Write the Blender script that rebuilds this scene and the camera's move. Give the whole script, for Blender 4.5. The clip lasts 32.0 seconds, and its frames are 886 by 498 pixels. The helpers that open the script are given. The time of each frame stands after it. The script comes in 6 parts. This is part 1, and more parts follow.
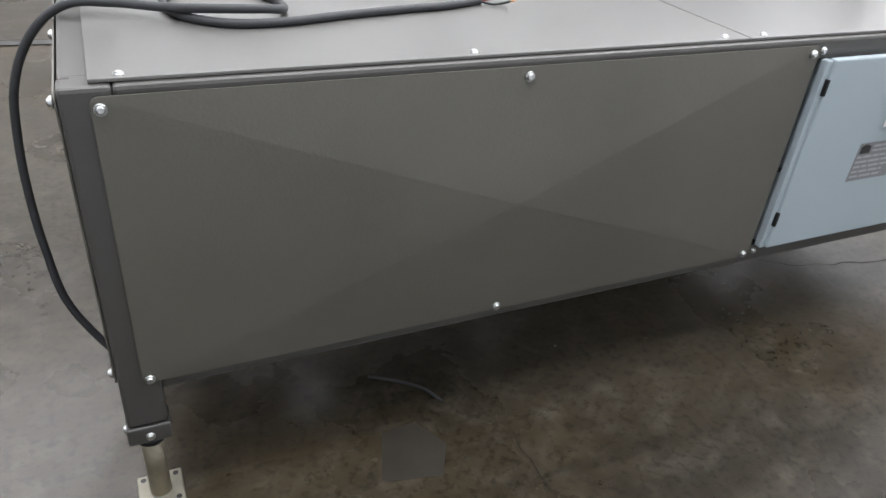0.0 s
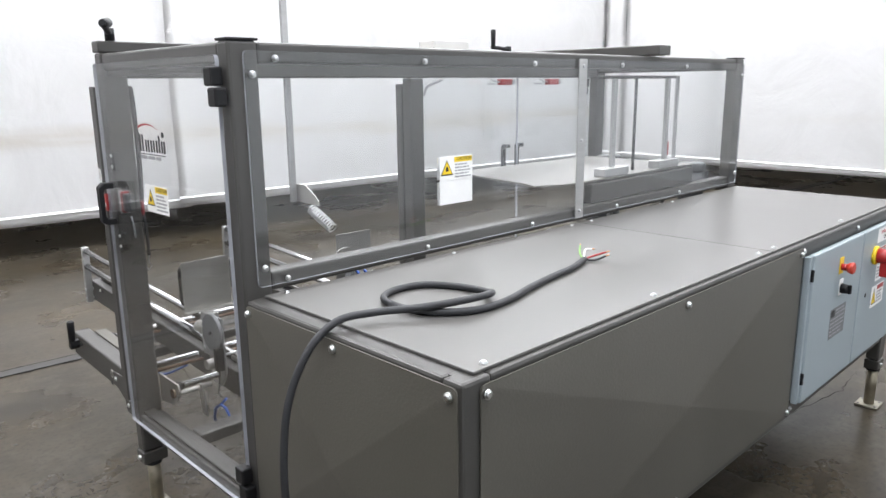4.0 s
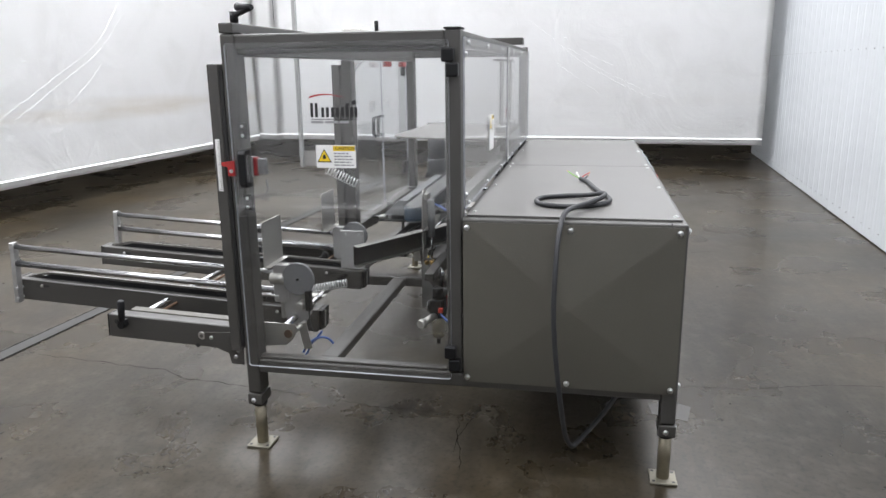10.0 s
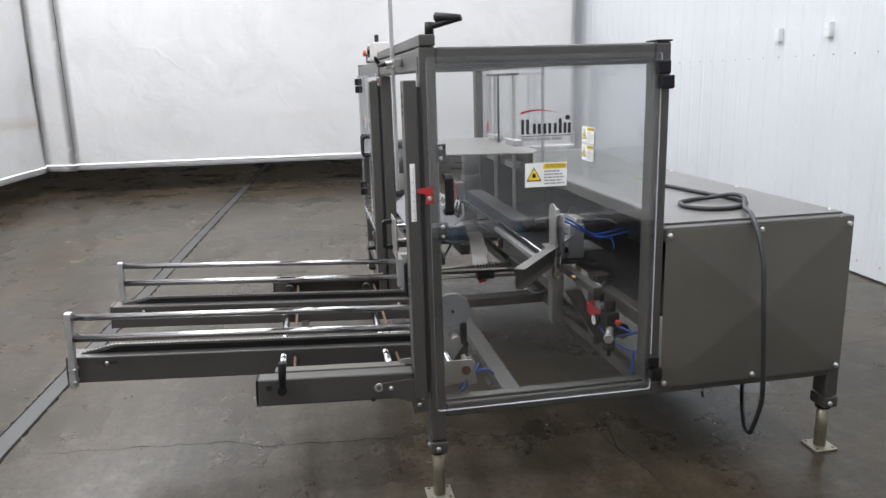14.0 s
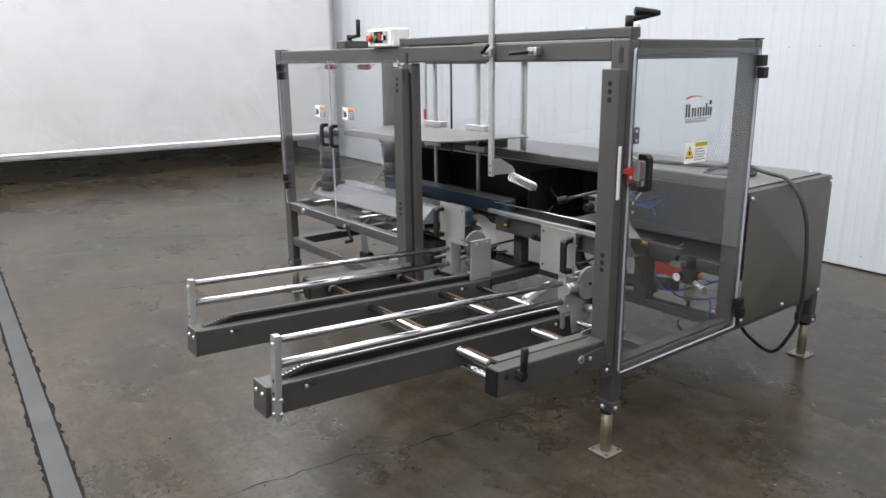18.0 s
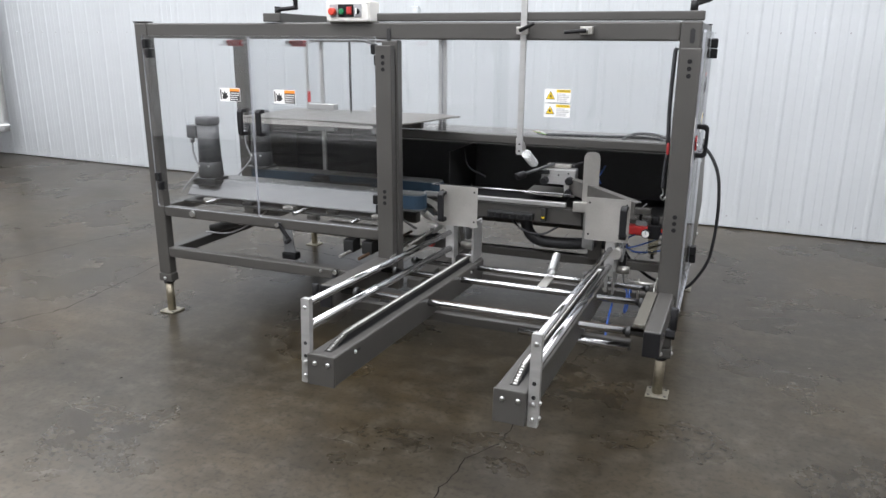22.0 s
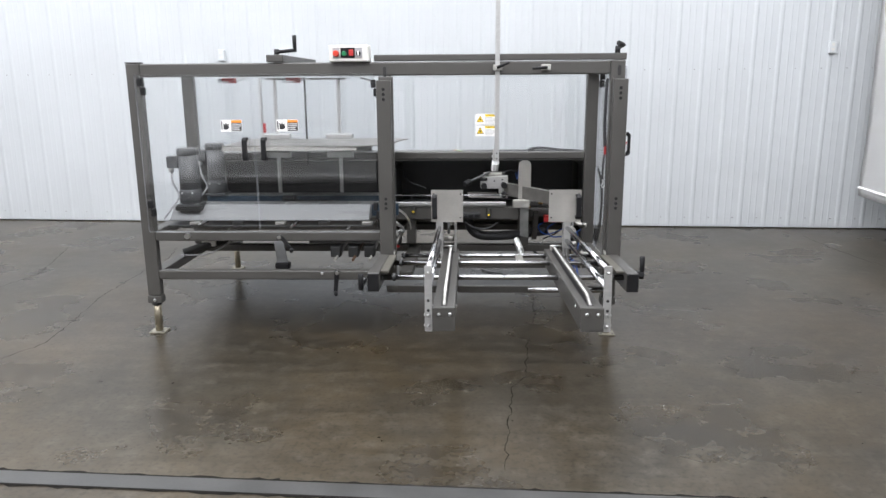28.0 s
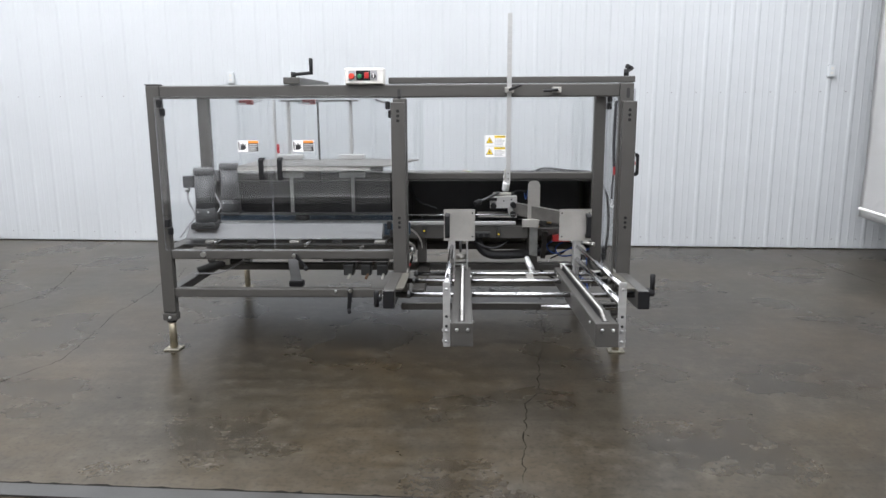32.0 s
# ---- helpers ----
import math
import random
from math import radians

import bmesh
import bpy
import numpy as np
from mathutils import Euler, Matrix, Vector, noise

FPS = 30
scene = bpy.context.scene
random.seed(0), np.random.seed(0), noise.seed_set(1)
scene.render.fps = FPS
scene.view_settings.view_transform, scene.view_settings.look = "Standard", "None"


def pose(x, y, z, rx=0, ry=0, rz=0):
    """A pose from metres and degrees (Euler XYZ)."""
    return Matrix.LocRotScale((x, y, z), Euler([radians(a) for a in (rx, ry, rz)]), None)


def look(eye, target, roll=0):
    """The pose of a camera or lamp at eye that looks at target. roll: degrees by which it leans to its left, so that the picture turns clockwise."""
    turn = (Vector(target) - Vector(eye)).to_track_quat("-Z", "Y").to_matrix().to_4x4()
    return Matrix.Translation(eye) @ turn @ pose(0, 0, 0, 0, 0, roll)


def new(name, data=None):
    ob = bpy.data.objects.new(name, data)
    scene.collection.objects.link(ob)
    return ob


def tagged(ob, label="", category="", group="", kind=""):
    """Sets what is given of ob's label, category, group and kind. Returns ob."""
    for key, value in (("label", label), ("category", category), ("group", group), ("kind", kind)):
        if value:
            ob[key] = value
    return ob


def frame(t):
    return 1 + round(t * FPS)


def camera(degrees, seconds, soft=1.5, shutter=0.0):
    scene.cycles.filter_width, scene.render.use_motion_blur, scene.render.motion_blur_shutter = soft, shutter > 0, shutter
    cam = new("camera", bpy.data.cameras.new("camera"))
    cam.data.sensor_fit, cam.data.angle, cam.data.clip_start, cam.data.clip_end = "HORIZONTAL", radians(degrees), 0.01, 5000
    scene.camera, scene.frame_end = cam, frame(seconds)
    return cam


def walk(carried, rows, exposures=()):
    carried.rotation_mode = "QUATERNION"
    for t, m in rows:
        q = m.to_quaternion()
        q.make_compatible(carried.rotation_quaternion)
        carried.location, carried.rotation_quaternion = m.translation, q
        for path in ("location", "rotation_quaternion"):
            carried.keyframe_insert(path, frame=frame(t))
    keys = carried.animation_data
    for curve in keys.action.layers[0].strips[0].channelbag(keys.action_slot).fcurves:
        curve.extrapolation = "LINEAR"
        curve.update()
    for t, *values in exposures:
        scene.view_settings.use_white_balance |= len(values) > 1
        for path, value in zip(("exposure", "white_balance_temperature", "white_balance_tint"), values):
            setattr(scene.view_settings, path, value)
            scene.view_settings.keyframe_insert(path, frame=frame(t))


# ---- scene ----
cam = camera(62.8, 32.0)
LAMP_WATTS = 122.0
EXPOSURES = [(0.0, 0.36), (1.0, 0.74), (2.0, 0.75), (3.5, 0.42), (6.0, 0.13), (9.0, 0.12), (14.0, -0.02), (17.0, -0.01), (21.0, -0.03), (25.0, 0.17), (28.0, 0.11), (30.0, 0.09), (32.0, -0.03)]
PATH = [
    (0, (0.171, -0.136, 1.32), (0.932, 1.373, 0.25), 5.3),
    (0.5, (0.1, -0.155, 1.33), (1.121, 1.194, 0.264), 5.8),
    (1, (0.05, -0.111, 1.321), (1.249, 1.138, 0.319), 5.5),
    (1.5, (-0.088, 0.006, 1.339), (1.134, 1.347, 0.499), 1.8),
    (2, (-0.248, 0.059, 1.372), (1.018, 1.405, 0.606), 2.8),
    (2.5, (-0.425, 0.076, 1.396), (0.855, 1.453, 0.714), 2.1),
    (3, (-0.533, 0.089, 1.411), (0.753, 1.516, 0.855), 1.2),
    (3.5, (-0.608, 0.138, 1.414), (0.708, 1.58, 0.976), -0.4),
    (5.5, (-1.209, 0.331, 1.385), (0.329, 1.482, 0.829), -1.0),
    (6, (-1.308, 0.43, 1.371), (0.29, 1.489, 0.798), -2.4),
    (6.5, (-1.438, 0.557, 1.367), (0.218, 1.515, 0.785), -2.8),
    (7, (-1.582, 0.643, 1.382), (0.129, 1.502, 0.803), -0.8),
    (7.5, (-1.781, 0.706, 1.396), (-0.015, 1.443, 0.816), -0.7),
    (8, (-1.9, 0.799, 1.401), (-0.125, 1.518, 0.821), 0.9),
    (8.5, (-1.977, 0.93, 1.411), (-0.164, 1.574, 0.862), -1.6),
    (9, (-2.083, 1.05, 1.383), (-0.236, 1.629, 0.88), -0.9),
    (9.5, (-2.179, 1.204, 1.402), (-0.3, 1.685, 0.913), -2.4),
    (10, (-2.229, 1.318, 1.397), (-0.325, 1.694, 0.914), -0.7),
    (10.5, (-2.223, 1.472, 1.384), (-0.3, 1.763, 0.919), -0.9),
    (11, (-2.218, 1.645, 1.394), (-0.282, 1.878, 0.948), -1.9),
    (11.5, (-2.237, 1.844, 1.416), (-0.291, 1.979, 0.974), -1.9),
    (12, (-2.262, 2.036, 1.429), (-0.313, 2.052, 0.98), -2.4),
    (12.5, (-2.231, 2.178, 1.414), (-0.286, 2.1, 0.957), -1.2),
    (13, (-2.177, 2.407, 1.422), (-0.238, 2.236, 0.962), -1.9),
    (13.5, (-2.136, 2.597, 1.432), (-0.203, 2.374, 0.968), -1.7),
    (14, (-2.125, 2.862, 1.42), (-0.207, 2.524, 0.965), -1.7),
    (14.5, (-2.066, 3.039, 1.445), (-0.188, 2.599, 0.915), -1.5),
    (16.5, (-1.807, 3.834, 1.451), (-0.082, 2.947, 0.96), -1.3),
    (17, (-1.677, 4.026, 1.448), (0.002, 3.053, 0.962), -1.2),
    (17.5, (-1.559, 4.236, 1.455), (0.052, 3.152, 0.976), -0.7),
    (18, (-1.471, 4.499, 1.456), (0.065, 3.322, 0.951), -0.7),
    (18.5, (-1.373, 4.624, 1.45), (0.07, 3.355, 0.895), -0.8),
    (19, (-1.2, 4.769, 1.435), (0.166, 3.413, 0.892), -1.0),
    (19.5, (-1.053, 4.904, 1.446), (0.237, 3.472, 0.91), -0.9),
    (20, (-0.89, 5.08, 1.447), (0.281, 3.547, 0.92), -0.9),
    (20.5, (-0.74, 5.199, 1.433), (0.304, 3.578, 0.901), -0.6),
    (21, (-0.523, 5.277, 1.426), (0.381, 3.573, 0.898), -0.5),
    (21.5, (-0.312, 5.348, 1.434), (0.491, 3.596, 0.899), -0.1),
    (22, (-0.051, 5.442, 1.436), (0.658, 3.654, 0.887), 0.4),
    (22.5, (0.165, 5.476, 1.412), (0.786, 3.666, 0.831), 0.5),
    (23, (0.419, 5.463, 1.411), (0.951, 3.629, 0.816), 0.4),
    (23.5, (0.617, 5.479, 1.426), (1.064, 3.62, 0.839), 0.7),
    (24, (0.79, 5.553, 1.424), (1.146, 3.671, 0.847), 0.2),
    (24.5, (0.845, 5.612, 1.425), (1.037, 3.697, 0.879), 0.2),
    (25, (0.843, 5.729, 1.443), (0.99, 3.799, 0.937), -0.2),
    (25.5, (0.841, 5.853, 1.42), (1.002, 3.922, 0.926), -0.4),
    (27.5, (0.983, 6.377, 1.391), (1.083, 4.431, 0.94), -0.7),
    (28, (0.923, 6.474, 1.402), (0.99, 4.525, 0.957), -0.4),
    (28.5, (0.931, 6.551, 1.401), (1.005, 4.608, 0.93), -0.4),
    (29, (0.975, 6.579, 1.394), (1.044, 4.635, 0.929), -0.6),
    (29.5, (0.988, 6.586, 1.397), (1.014, 4.64, 0.937), -0.5),
    (30, (0.997, 6.581, 1.402), (1.054, 4.631, 0.961), -0.5),
    (30.5, (1.002, 6.573, 1.4), (1.063, 4.616, 0.989), -0.4),
    (31, (0.996, 6.557, 1.392), (1.065, 4.597, 1.0), -0.5),
    (31.5, (0.997, 6.556, 1.404), (1.058, 4.595, 1.014), -0.4),
    (32, (1.004, 6.546, 1.397), (1.064, 4.584, 1.011), -0.3),
]
walk(cam, [(t, look(eye, target, roll)) for t, eye, target, roll in PATH], exposures=EXPOSURES)

# ---- world and light ----
world = bpy.data.worlds.new("world")
scene.world = world
world.use_nodes = True
world.node_tree.nodes["Background"].inputs[0].default_value = (0.75, 0.85, 1.0, 1)
world.node_tree.nodes["Background"].inputs[1].default_value = 0.02

# building axes: the walls stand slightly turned against the machine
TILT = -0.058


def wall_y(x):
    return -0.722 + TILT * x


def curtain_y(x):
    return 7.05 + TILT * x


CEILING = 5.2


def lamp_row(x, y, length, watts):
    data = bpy.data.lights.new("ceiling_lamp", "AREA")
    data.shape, data.size, data.size_y, data.energy = "RECTANGLE", length, 2.3, watts
    data.color = (0.955, 0.962, 1.0)
    ob = new("ceiling_lamp", data)
    ob.matrix_world = pose(x, y, CEILING - 0.12)
    return ob


LAMP_SHARES = {-1.3: (1.3, 0.65, 1.8), 1.9: (1.0, 1.0, 1.75), 5.1: (1.05, 1.0, 1.5), 7.9: (1.25, 0.75, 1.9)}
for lx, shares in LAMP_SHARES.items():
    for ly, share in zip((0.2, 3.9, 6.0), shares):
        lamp_row(lx, ly, 2.9, LAMP_WATTS * share)

# ---- materials ----


def nodes_of(mat):
    mat.use_nodes = True
    nt = mat.node_tree
    nt.nodes.clear()
    out = nt.nodes.new("ShaderNodeOutputMaterial")
    return nt, out


def link(nt, a, b):
    nt.links.new(a, b)


def surface(name, color, rough=0.5, metal=0.0, vary=0.12, scale=6.0, grain=140.0, bump=0.02, rough_vary=0.12, spec=0.5, coat=0.0, stretch=(1, 1, 1), island=0.0):
    """Base colour with broad blotches and fine grain, uneven roughness and fine relief."""
    mat = bpy.data.materials.new(name)
    nt, out = nodes_of(mat)
    N = nt.nodes.new
    bsdf = N("ShaderNodeBsdfPrincipled")
    tc = N("ShaderNodeTexCoord")
    mp = N("ShaderNodeMapping")
    mp.inputs["Scale"].default_value = stretch
    link(nt, tc.outputs["Object"], mp.inputs[0])
    big = N("ShaderNodeTexNoise")
    big.inputs["Scale"].default_value, big.inputs["Detail"].default_value = scale, 5
    fine = N("ShaderNodeTexNoise")
    fine.inputs["Scale"].default_value, fine.inputs["Detail"].default_value = grain, 3
    link(nt, mp.outputs[0], big.inputs["Vector"])
    link(nt, mp.outputs[0], fine.inputs["Vector"])
    ramp = N("ShaderNodeMapRange")
    ramp.inputs[1].default_value, ramp.inputs[2].default_value = 0.12, 0.88
    ramp.inputs[3].default_value, ramp.inputs[4].default_value = 1 - 1.7 * vary, 1 + 1.7 * vary
    link(nt, big.outputs["Fac"], ramp.inputs[0])
    fr = N("ShaderNodeMapRange")
    fr.inputs[1].default_value, fr.inputs[2].default_value = 0.12, 0.88
    fr.inputs[3].default_value, fr.inputs[4].default_value = 1 - vary * 0.5, 1 + vary * 0.5
    link(nt, fine.outputs["Fac"], fr.inputs[0])
    mul = N("ShaderNodeMath")
    mul.operation = "MULTIPLY"
    link(nt, ramp.outputs[0], mul.inputs[0])
    link(nt, fr.outputs[0], mul.inputs[1])
    col = N("ShaderNodeVectorMath")
    col.operation = "SCALE"
    col.inputs[0].default_value = color[:3]
    link(nt, mul.outputs[0], col.inputs["Scale"])
    link(nt, col.outputs[0], bsdf.inputs["Base Color"])
    rr = N("ShaderNodeMapRange")
    rr.inputs[1].default_value, rr.inputs[2].default_value = 0.12, 0.88
    rr.inputs[3].default_value, rr.inputs[4].default_value = max(rough * (1 - rough_vary), 0.02), rough * (1 + rough_vary)
    link(nt, big.outputs["Fac"], rr.inputs[0])
    link(nt, rr.outputs[0], bsdf.inputs["Roughness"])
    bsdf.inputs["Metallic"].default_value = metal
    bsdf.inputs["Specular IOR Level"].default_value = spec
    bsdf.inputs["Coat Weight"].default_value = coat
    if bump:
        bp = N("ShaderNodeBump")
        bp.inputs["Strength"].default_value, bp.inputs["Distance"].default_value = 0.5, bump * 0.02
        link(nt, fine.outputs["Fac"], bp.inputs["Height"])
        link(nt, bp.outputs[0], bsdf.inputs["Normal"])
    link(nt, bsdf.outputs[0], out.inputs[0])
    return mat


def clear_sheet(name, tint, gloss=0.5):
    """Clear polycarbonate: lets light through and mirrors more at a slant."""
    mat = bpy.data.materials.new(name)
    nt, out = nodes_of(mat)
    N = nt.nodes.new
    df, haze = N("ShaderNodeBsdfDiffuse"), N("ShaderNodeMixShader")
    df.inputs[0].default_value = (0.80, 0.81, 0.83, 1)
    haze.inputs[0].default_value = 0.005
    tr, gl, mix, lw, pw, mm = N("ShaderNodeBsdfTransparent"), N("ShaderNodeBsdfGlossy"), N("ShaderNodeMixShader"), N("ShaderNodeLayerWeight"), N("ShaderNodeMath"), N("ShaderNodeMath")
    tr.inputs[0].default_value = (*tint, 1)
    gl.inputs["Roughness"].default_value = 0.02
    lw.inputs["Blend"].default_value = 0.5
    pw.operation = "POWER"
    pw.inputs[1].default_value = 3.4
    link(nt, lw.outputs["Facing"], pw.inputs[0])
    mm.operation, mm.use_clamp = "MULTIPLY_ADD", True
    mm.inputs[1].default_value, mm.inputs[2].default_value = gloss, 0.062
    link(nt, pw.outputs[0], mm.inputs[0])
    link(nt, mm.outputs[0], mix.inputs[0])
    link(nt, tr.outputs[0], mix.inputs[1])
    link(nt, gl.outputs[0], mix.inputs[2])
    link(nt, mix.outputs[0], haze.inputs[1])
    link(nt, df.outputs[0], haze.inputs[2])
    link(nt, haze.outputs[0], out.inputs[0])
    return mat


def concrete():
    mat = bpy.data.materials.new("polished_concrete")
    nt, out = nodes_of(mat)
    N = nt.nodes.new
    bsdf, tc = N("ShaderNodeBsdfPrincipled"), N("ShaderNodeTexCoord")

    def noise_at(scale, detail, rough=0.55, dist=0.0):
        n = N("ShaderNodeTexNoise")
        n.inputs["Scale"].default_value, n.inputs["Detail"].default_value = scale, detail
        n.inputs["Roughness"].default_value, n.inputs["Distortion"].default_value = rough, dist
        link(nt, tc.outputs["Object"], n.inputs["Vector"])
        return n

    def ramp(src, stops):
        r = N("ShaderNodeValToRGB")
        while len(r.color_ramp.elements) < len(stops):
            r.color_ramp.elements.new(0.5)
        for e, (p, c) in zip(r.color_ramp.elements, stops):
            e.position, e.color = p, (*c, 1)
        r.color_ramp.interpolation = "B_SPLINE"
        link(nt, src, r.inputs[0])
        return r

    def mix(kind, fac, a, b):
        m = N("ShaderNodeMix")
        m.data_type, m.blend_type = "RGBA", kind
        if isinstance(fac, float):
            m.inputs["Factor"].default_value = fac
        else:
            link(nt, fac, m.inputs["Factor"])
        link(nt, a, m.inputs["A"])
        link(nt, b, m.inputs["B"])
        return m.outputs["Result"]

    def scaled(src, k):
        m = N("ShaderNodeMath")
        m.operation = "MULTIPLY"
        m.inputs[1].default_value = k
        link(nt, src, m.inputs[0])
        return m.outputs[0]

    def plain(c):
        n = N("ShaderNodeRGB")
        n.outputs[0].default_value = (*c, 1)
        return n.outputs[0]

    broad = noise_at(0.6, 4, 0.5)
    base = ramp(broad.outputs["Fac"], [(0.25, (0.009, 0.0075, 0.005)), (0.5, (0.030, 0.0262, 0.0196)), (0.75, (0.062, 0.0562, 0.0456))])
    blot = noise_at(1.5, 7, 0.56)
    stain = ramp(blot.outputs["Fac"], [(0.28, (0.30, 0.29, 0.26)), (0.5, (1.0, 1.0, 0.99)), (0.72, (1.8, 1.78, 1.74))])
    c1 = mix("MULTIPLY", 1.0, base.outputs[0], stain.outputs[0])
    rust = noise_at(1.1, 7, 0.56)
    rm = ramp(rust.outputs["Fac"], [(0.42, (0, 0, 0)), (0.70, (1, 1, 1))])
    c2 = mix("MIX", scaled(rm.outputs[0], 0.60), c1, plain((0.072, 0.050, 0.0215)))
    dark = noise_at(2.1, 7, 0.56)
    km = ramp(dark.outputs["Fac"], [(0.46, (0, 0, 0)), (0.72, (1, 1, 1))])
    c2 = mix("MIX", scaled(km.outputs[0], 0.75), c2, plain((0.010, 0.0088, 0.0068)))
    dust = noise_at(11.0, 6, 0.62)
    dm = ramp(dust.outputs["Fac"], [(0.50, (0, 0, 0)), (0.80, (1, 1, 1))])
    c2 = mix("MIX", scaled(dm.outputs[0], 0.42), c2, plain((0.15, 0.142, 0.125)))
    spk = noise_at(45.0, 3, 0.6)
    sp = ramp(spk.outputs["Fac"], [(0.32, (0.42, 0.42, 0.41)), (0.5, (1, 1, 1)), (0.68, (1.75, 1.74, 1.70))])
    c3 = mix("MULTIPLY", 0.9, c2, sp.outputs[0])
    # long scuffs from trolleys and mops
    turned = N("ShaderNodeMapping")
    turned.inputs["Rotation"].default_value = (0, 0, radians(24))
    turned.inputs["Scale"].default_value = (0.7, 7.0, 1.0)
    link(nt, tc.outputs["Object"], turned.inputs[0])
    scuff = noise_at(1.6, 6, 0.6)
    link(nt, turned.outputs[0], scuff.inputs["Vector"])
    sc = ramp(scuff.outputs["Fac"], [(0.25, (0.55, 0.55, 0.54)), (0.5, (1, 1, 1)), (0.75, (1.5, 1.49, 1.46))])
    c3 = mix("MULTIPLY", 1.0, mix("MULTIPLY", 0.8, c3, sc.outputs[0]), plain((0.97, 0.935, 0.875)))
    link(nt, c3, bsdf.inputs["Base Color"])
    rr = N("ShaderNodeMapRange")
    rr.inputs[1].default_value, rr.inputs[2].default_value = 0.1, 0.9
    rr.inputs[3].default_value, rr.inputs[4].default_value = 0.21, 0.36
    link(nt, blot.outputs["Fac"], rr.inputs[0])
    link(nt, rr.outputs[0], bsdf.inputs["Roughness"])
    bsdf.inputs["Specular IOR Level"].default_value = 0.27
    bp = N("ShaderNodeBump")
    bp.inputs["Strength"].default_value, bp.inputs["Distance"].default_value = 0.02, 0.002
    link(nt, blot.outputs["Fac"], bp.inputs["Height"])
    bp2 = N("ShaderNodeBump")
    bp2.inputs["Strength"].default_value, bp2.inputs["Distance"].default_value = 0.08, 0.0006
    link(nt, spk.outputs["Fac"], bp2.inputs["Height"])
    link(nt, bp.outputs[0], bp2.inputs["Normal"])
    link(nt, bp2.outputs[0], bsdf.inputs["Normal"])
    link(nt, bsdf.outputs[0], out.inputs[0])
    return mat


def curtain_cloth(name, grime):
    """White vinyl curtain: faint creases, scuffs and a band of old grime."""
    mat = bpy.data.materials.new(name)
    nt, out = nodes_of(mat)
    N = nt.nodes.new
    bsdf, tc = N("ShaderNodeBsdfPrincipled"), N("ShaderNodeTexCoord")
    n1 = N("ShaderNodeTexNoise")
    n1.inputs["Scale"].default_value, n1.inputs["Detail"].default_value, n1.inputs["Distortion"].default_value = 1.3, 7, 1.2
    link(nt, tc.outputs["Object"], n1.inputs["Vector"])
    r = N("ShaderNodeValToRGB")
    r.color_ramp.elements[0].position, r.color_ramp.elements[0].color = 0.30, (0.83, 0.83, 0.825, 1)
    r.color_ramp.elements[1].position, r.color_ramp.elements[1].color = 0.55, (0.88, 0.88, 0.88, 1)
    link(nt, n1.outputs["Fac"], r.inputs[0])
    mp = N("ShaderNodeMapping")
    mp.inputs["Scale"].default_value = (0.35, 0.35, 3.0)
    link(nt, tc.outputs["Object"], mp.inputs[0])
    n2 = N("ShaderNodeTexNoise")
    n2.inputs["Scale"].default_value, n2.inputs["Detail"].default_value = 1.4, 6
    link(nt, mp.outputs[0], n2.inputs["Vector"])
    sep = N("ShaderNodeSeparateXYZ")
    link(nt, tc.outputs["Object"], sep.inputs[0])
    band = N("ShaderNodeValToRGB")
    e = band.color_ramp.elements
    e[0].position, e[0].color = 0.205, (0, 0, 0, 1)
    e[1].position, e[1].color = 0.242, (1, 1, 1, 1)
    e.new(0.285).color = (0, 0, 0, 1)
    mr = N("ShaderNodeMath")
    mr.operation = "MULTIPLY"
    mr.inputs[1].default_value = 0.25
    link(nt, sep.outputs[2], mr.inputs[0])
    link(nt, mr.outputs[0], band.inputs[0])
    g = N("ShaderNodeValToRGB")
    g.color_ramp.elements[0].position, g.color_ramp.elements[1].position = 0.38, 0.62
    link(nt, n2.outputs["Fac"], g.inputs[0])
    mm = N("ShaderNodeMath")
    mm.operation = "MULTIPLY"
    link(nt, band.outputs[0], mm.inputs[0])
    link(nt, g.outputs[0], mm.inputs[1])
    m2 = N("ShaderNodeMath")
    m2.operation = "MULTIPLY"
    m2.inputs[1].default_value = grime
    link(nt, mm.outputs[0], m2.inputs[0])
    mix = N("ShaderNodeMix")
    mix.data_type = "RGBA"
    link(nt, m2.outputs[0], mix.inputs["Factor"])
    link(nt, r.outputs[0], mix.inputs["A"])
    mix.inputs["B"].default_value = (0.62, 0.55, 0.44, 1)
    link(nt, mix.outputs["Result"], bsdf.inputs["Base Color"])
    bsdf.inputs["Roughness"].default_value = 0.42
    bp = N("ShaderNodeBump")
    bp.inputs["Strength"].default_value, bp.inputs["Distance"].default_value = 0.6, 0.025
    link(nt, n1.outputs["Fac"], bp.inputs["Height"])
    # sharp fold lines left from packing
    warp = N("ShaderNodeVectorMath")
    warp.operation = "ADD"
    big = N("ShaderNodeTexNoise")
    big.inputs["Scale"].default_value, big.inputs["Detail"].default_value = 0.8, 3
    link(nt, tc.outputs["Object"], big.inputs["Vector"])
    link(nt, tc.outputs["Object"], warp.inputs[0])
    link(nt, big.outputs["Color"], warp.inputs[1])
    vor = N("ShaderNodeTexVoronoi")
    vor.feature = "DISTANCE_TO_EDGE"
    vor.inputs["Scale"].default_value = 0.75
    link(nt, warp.outputs[0], vor.inputs["Vector"])
    ridge = N("ShaderNodeMapRange")
    ridge.inputs[1].default_value, ridge.inputs[2].default_value = 0.0, 0.030
    ridge.inputs[3].default_value, ridge.inputs[4].default_value = 1.0, 0.0
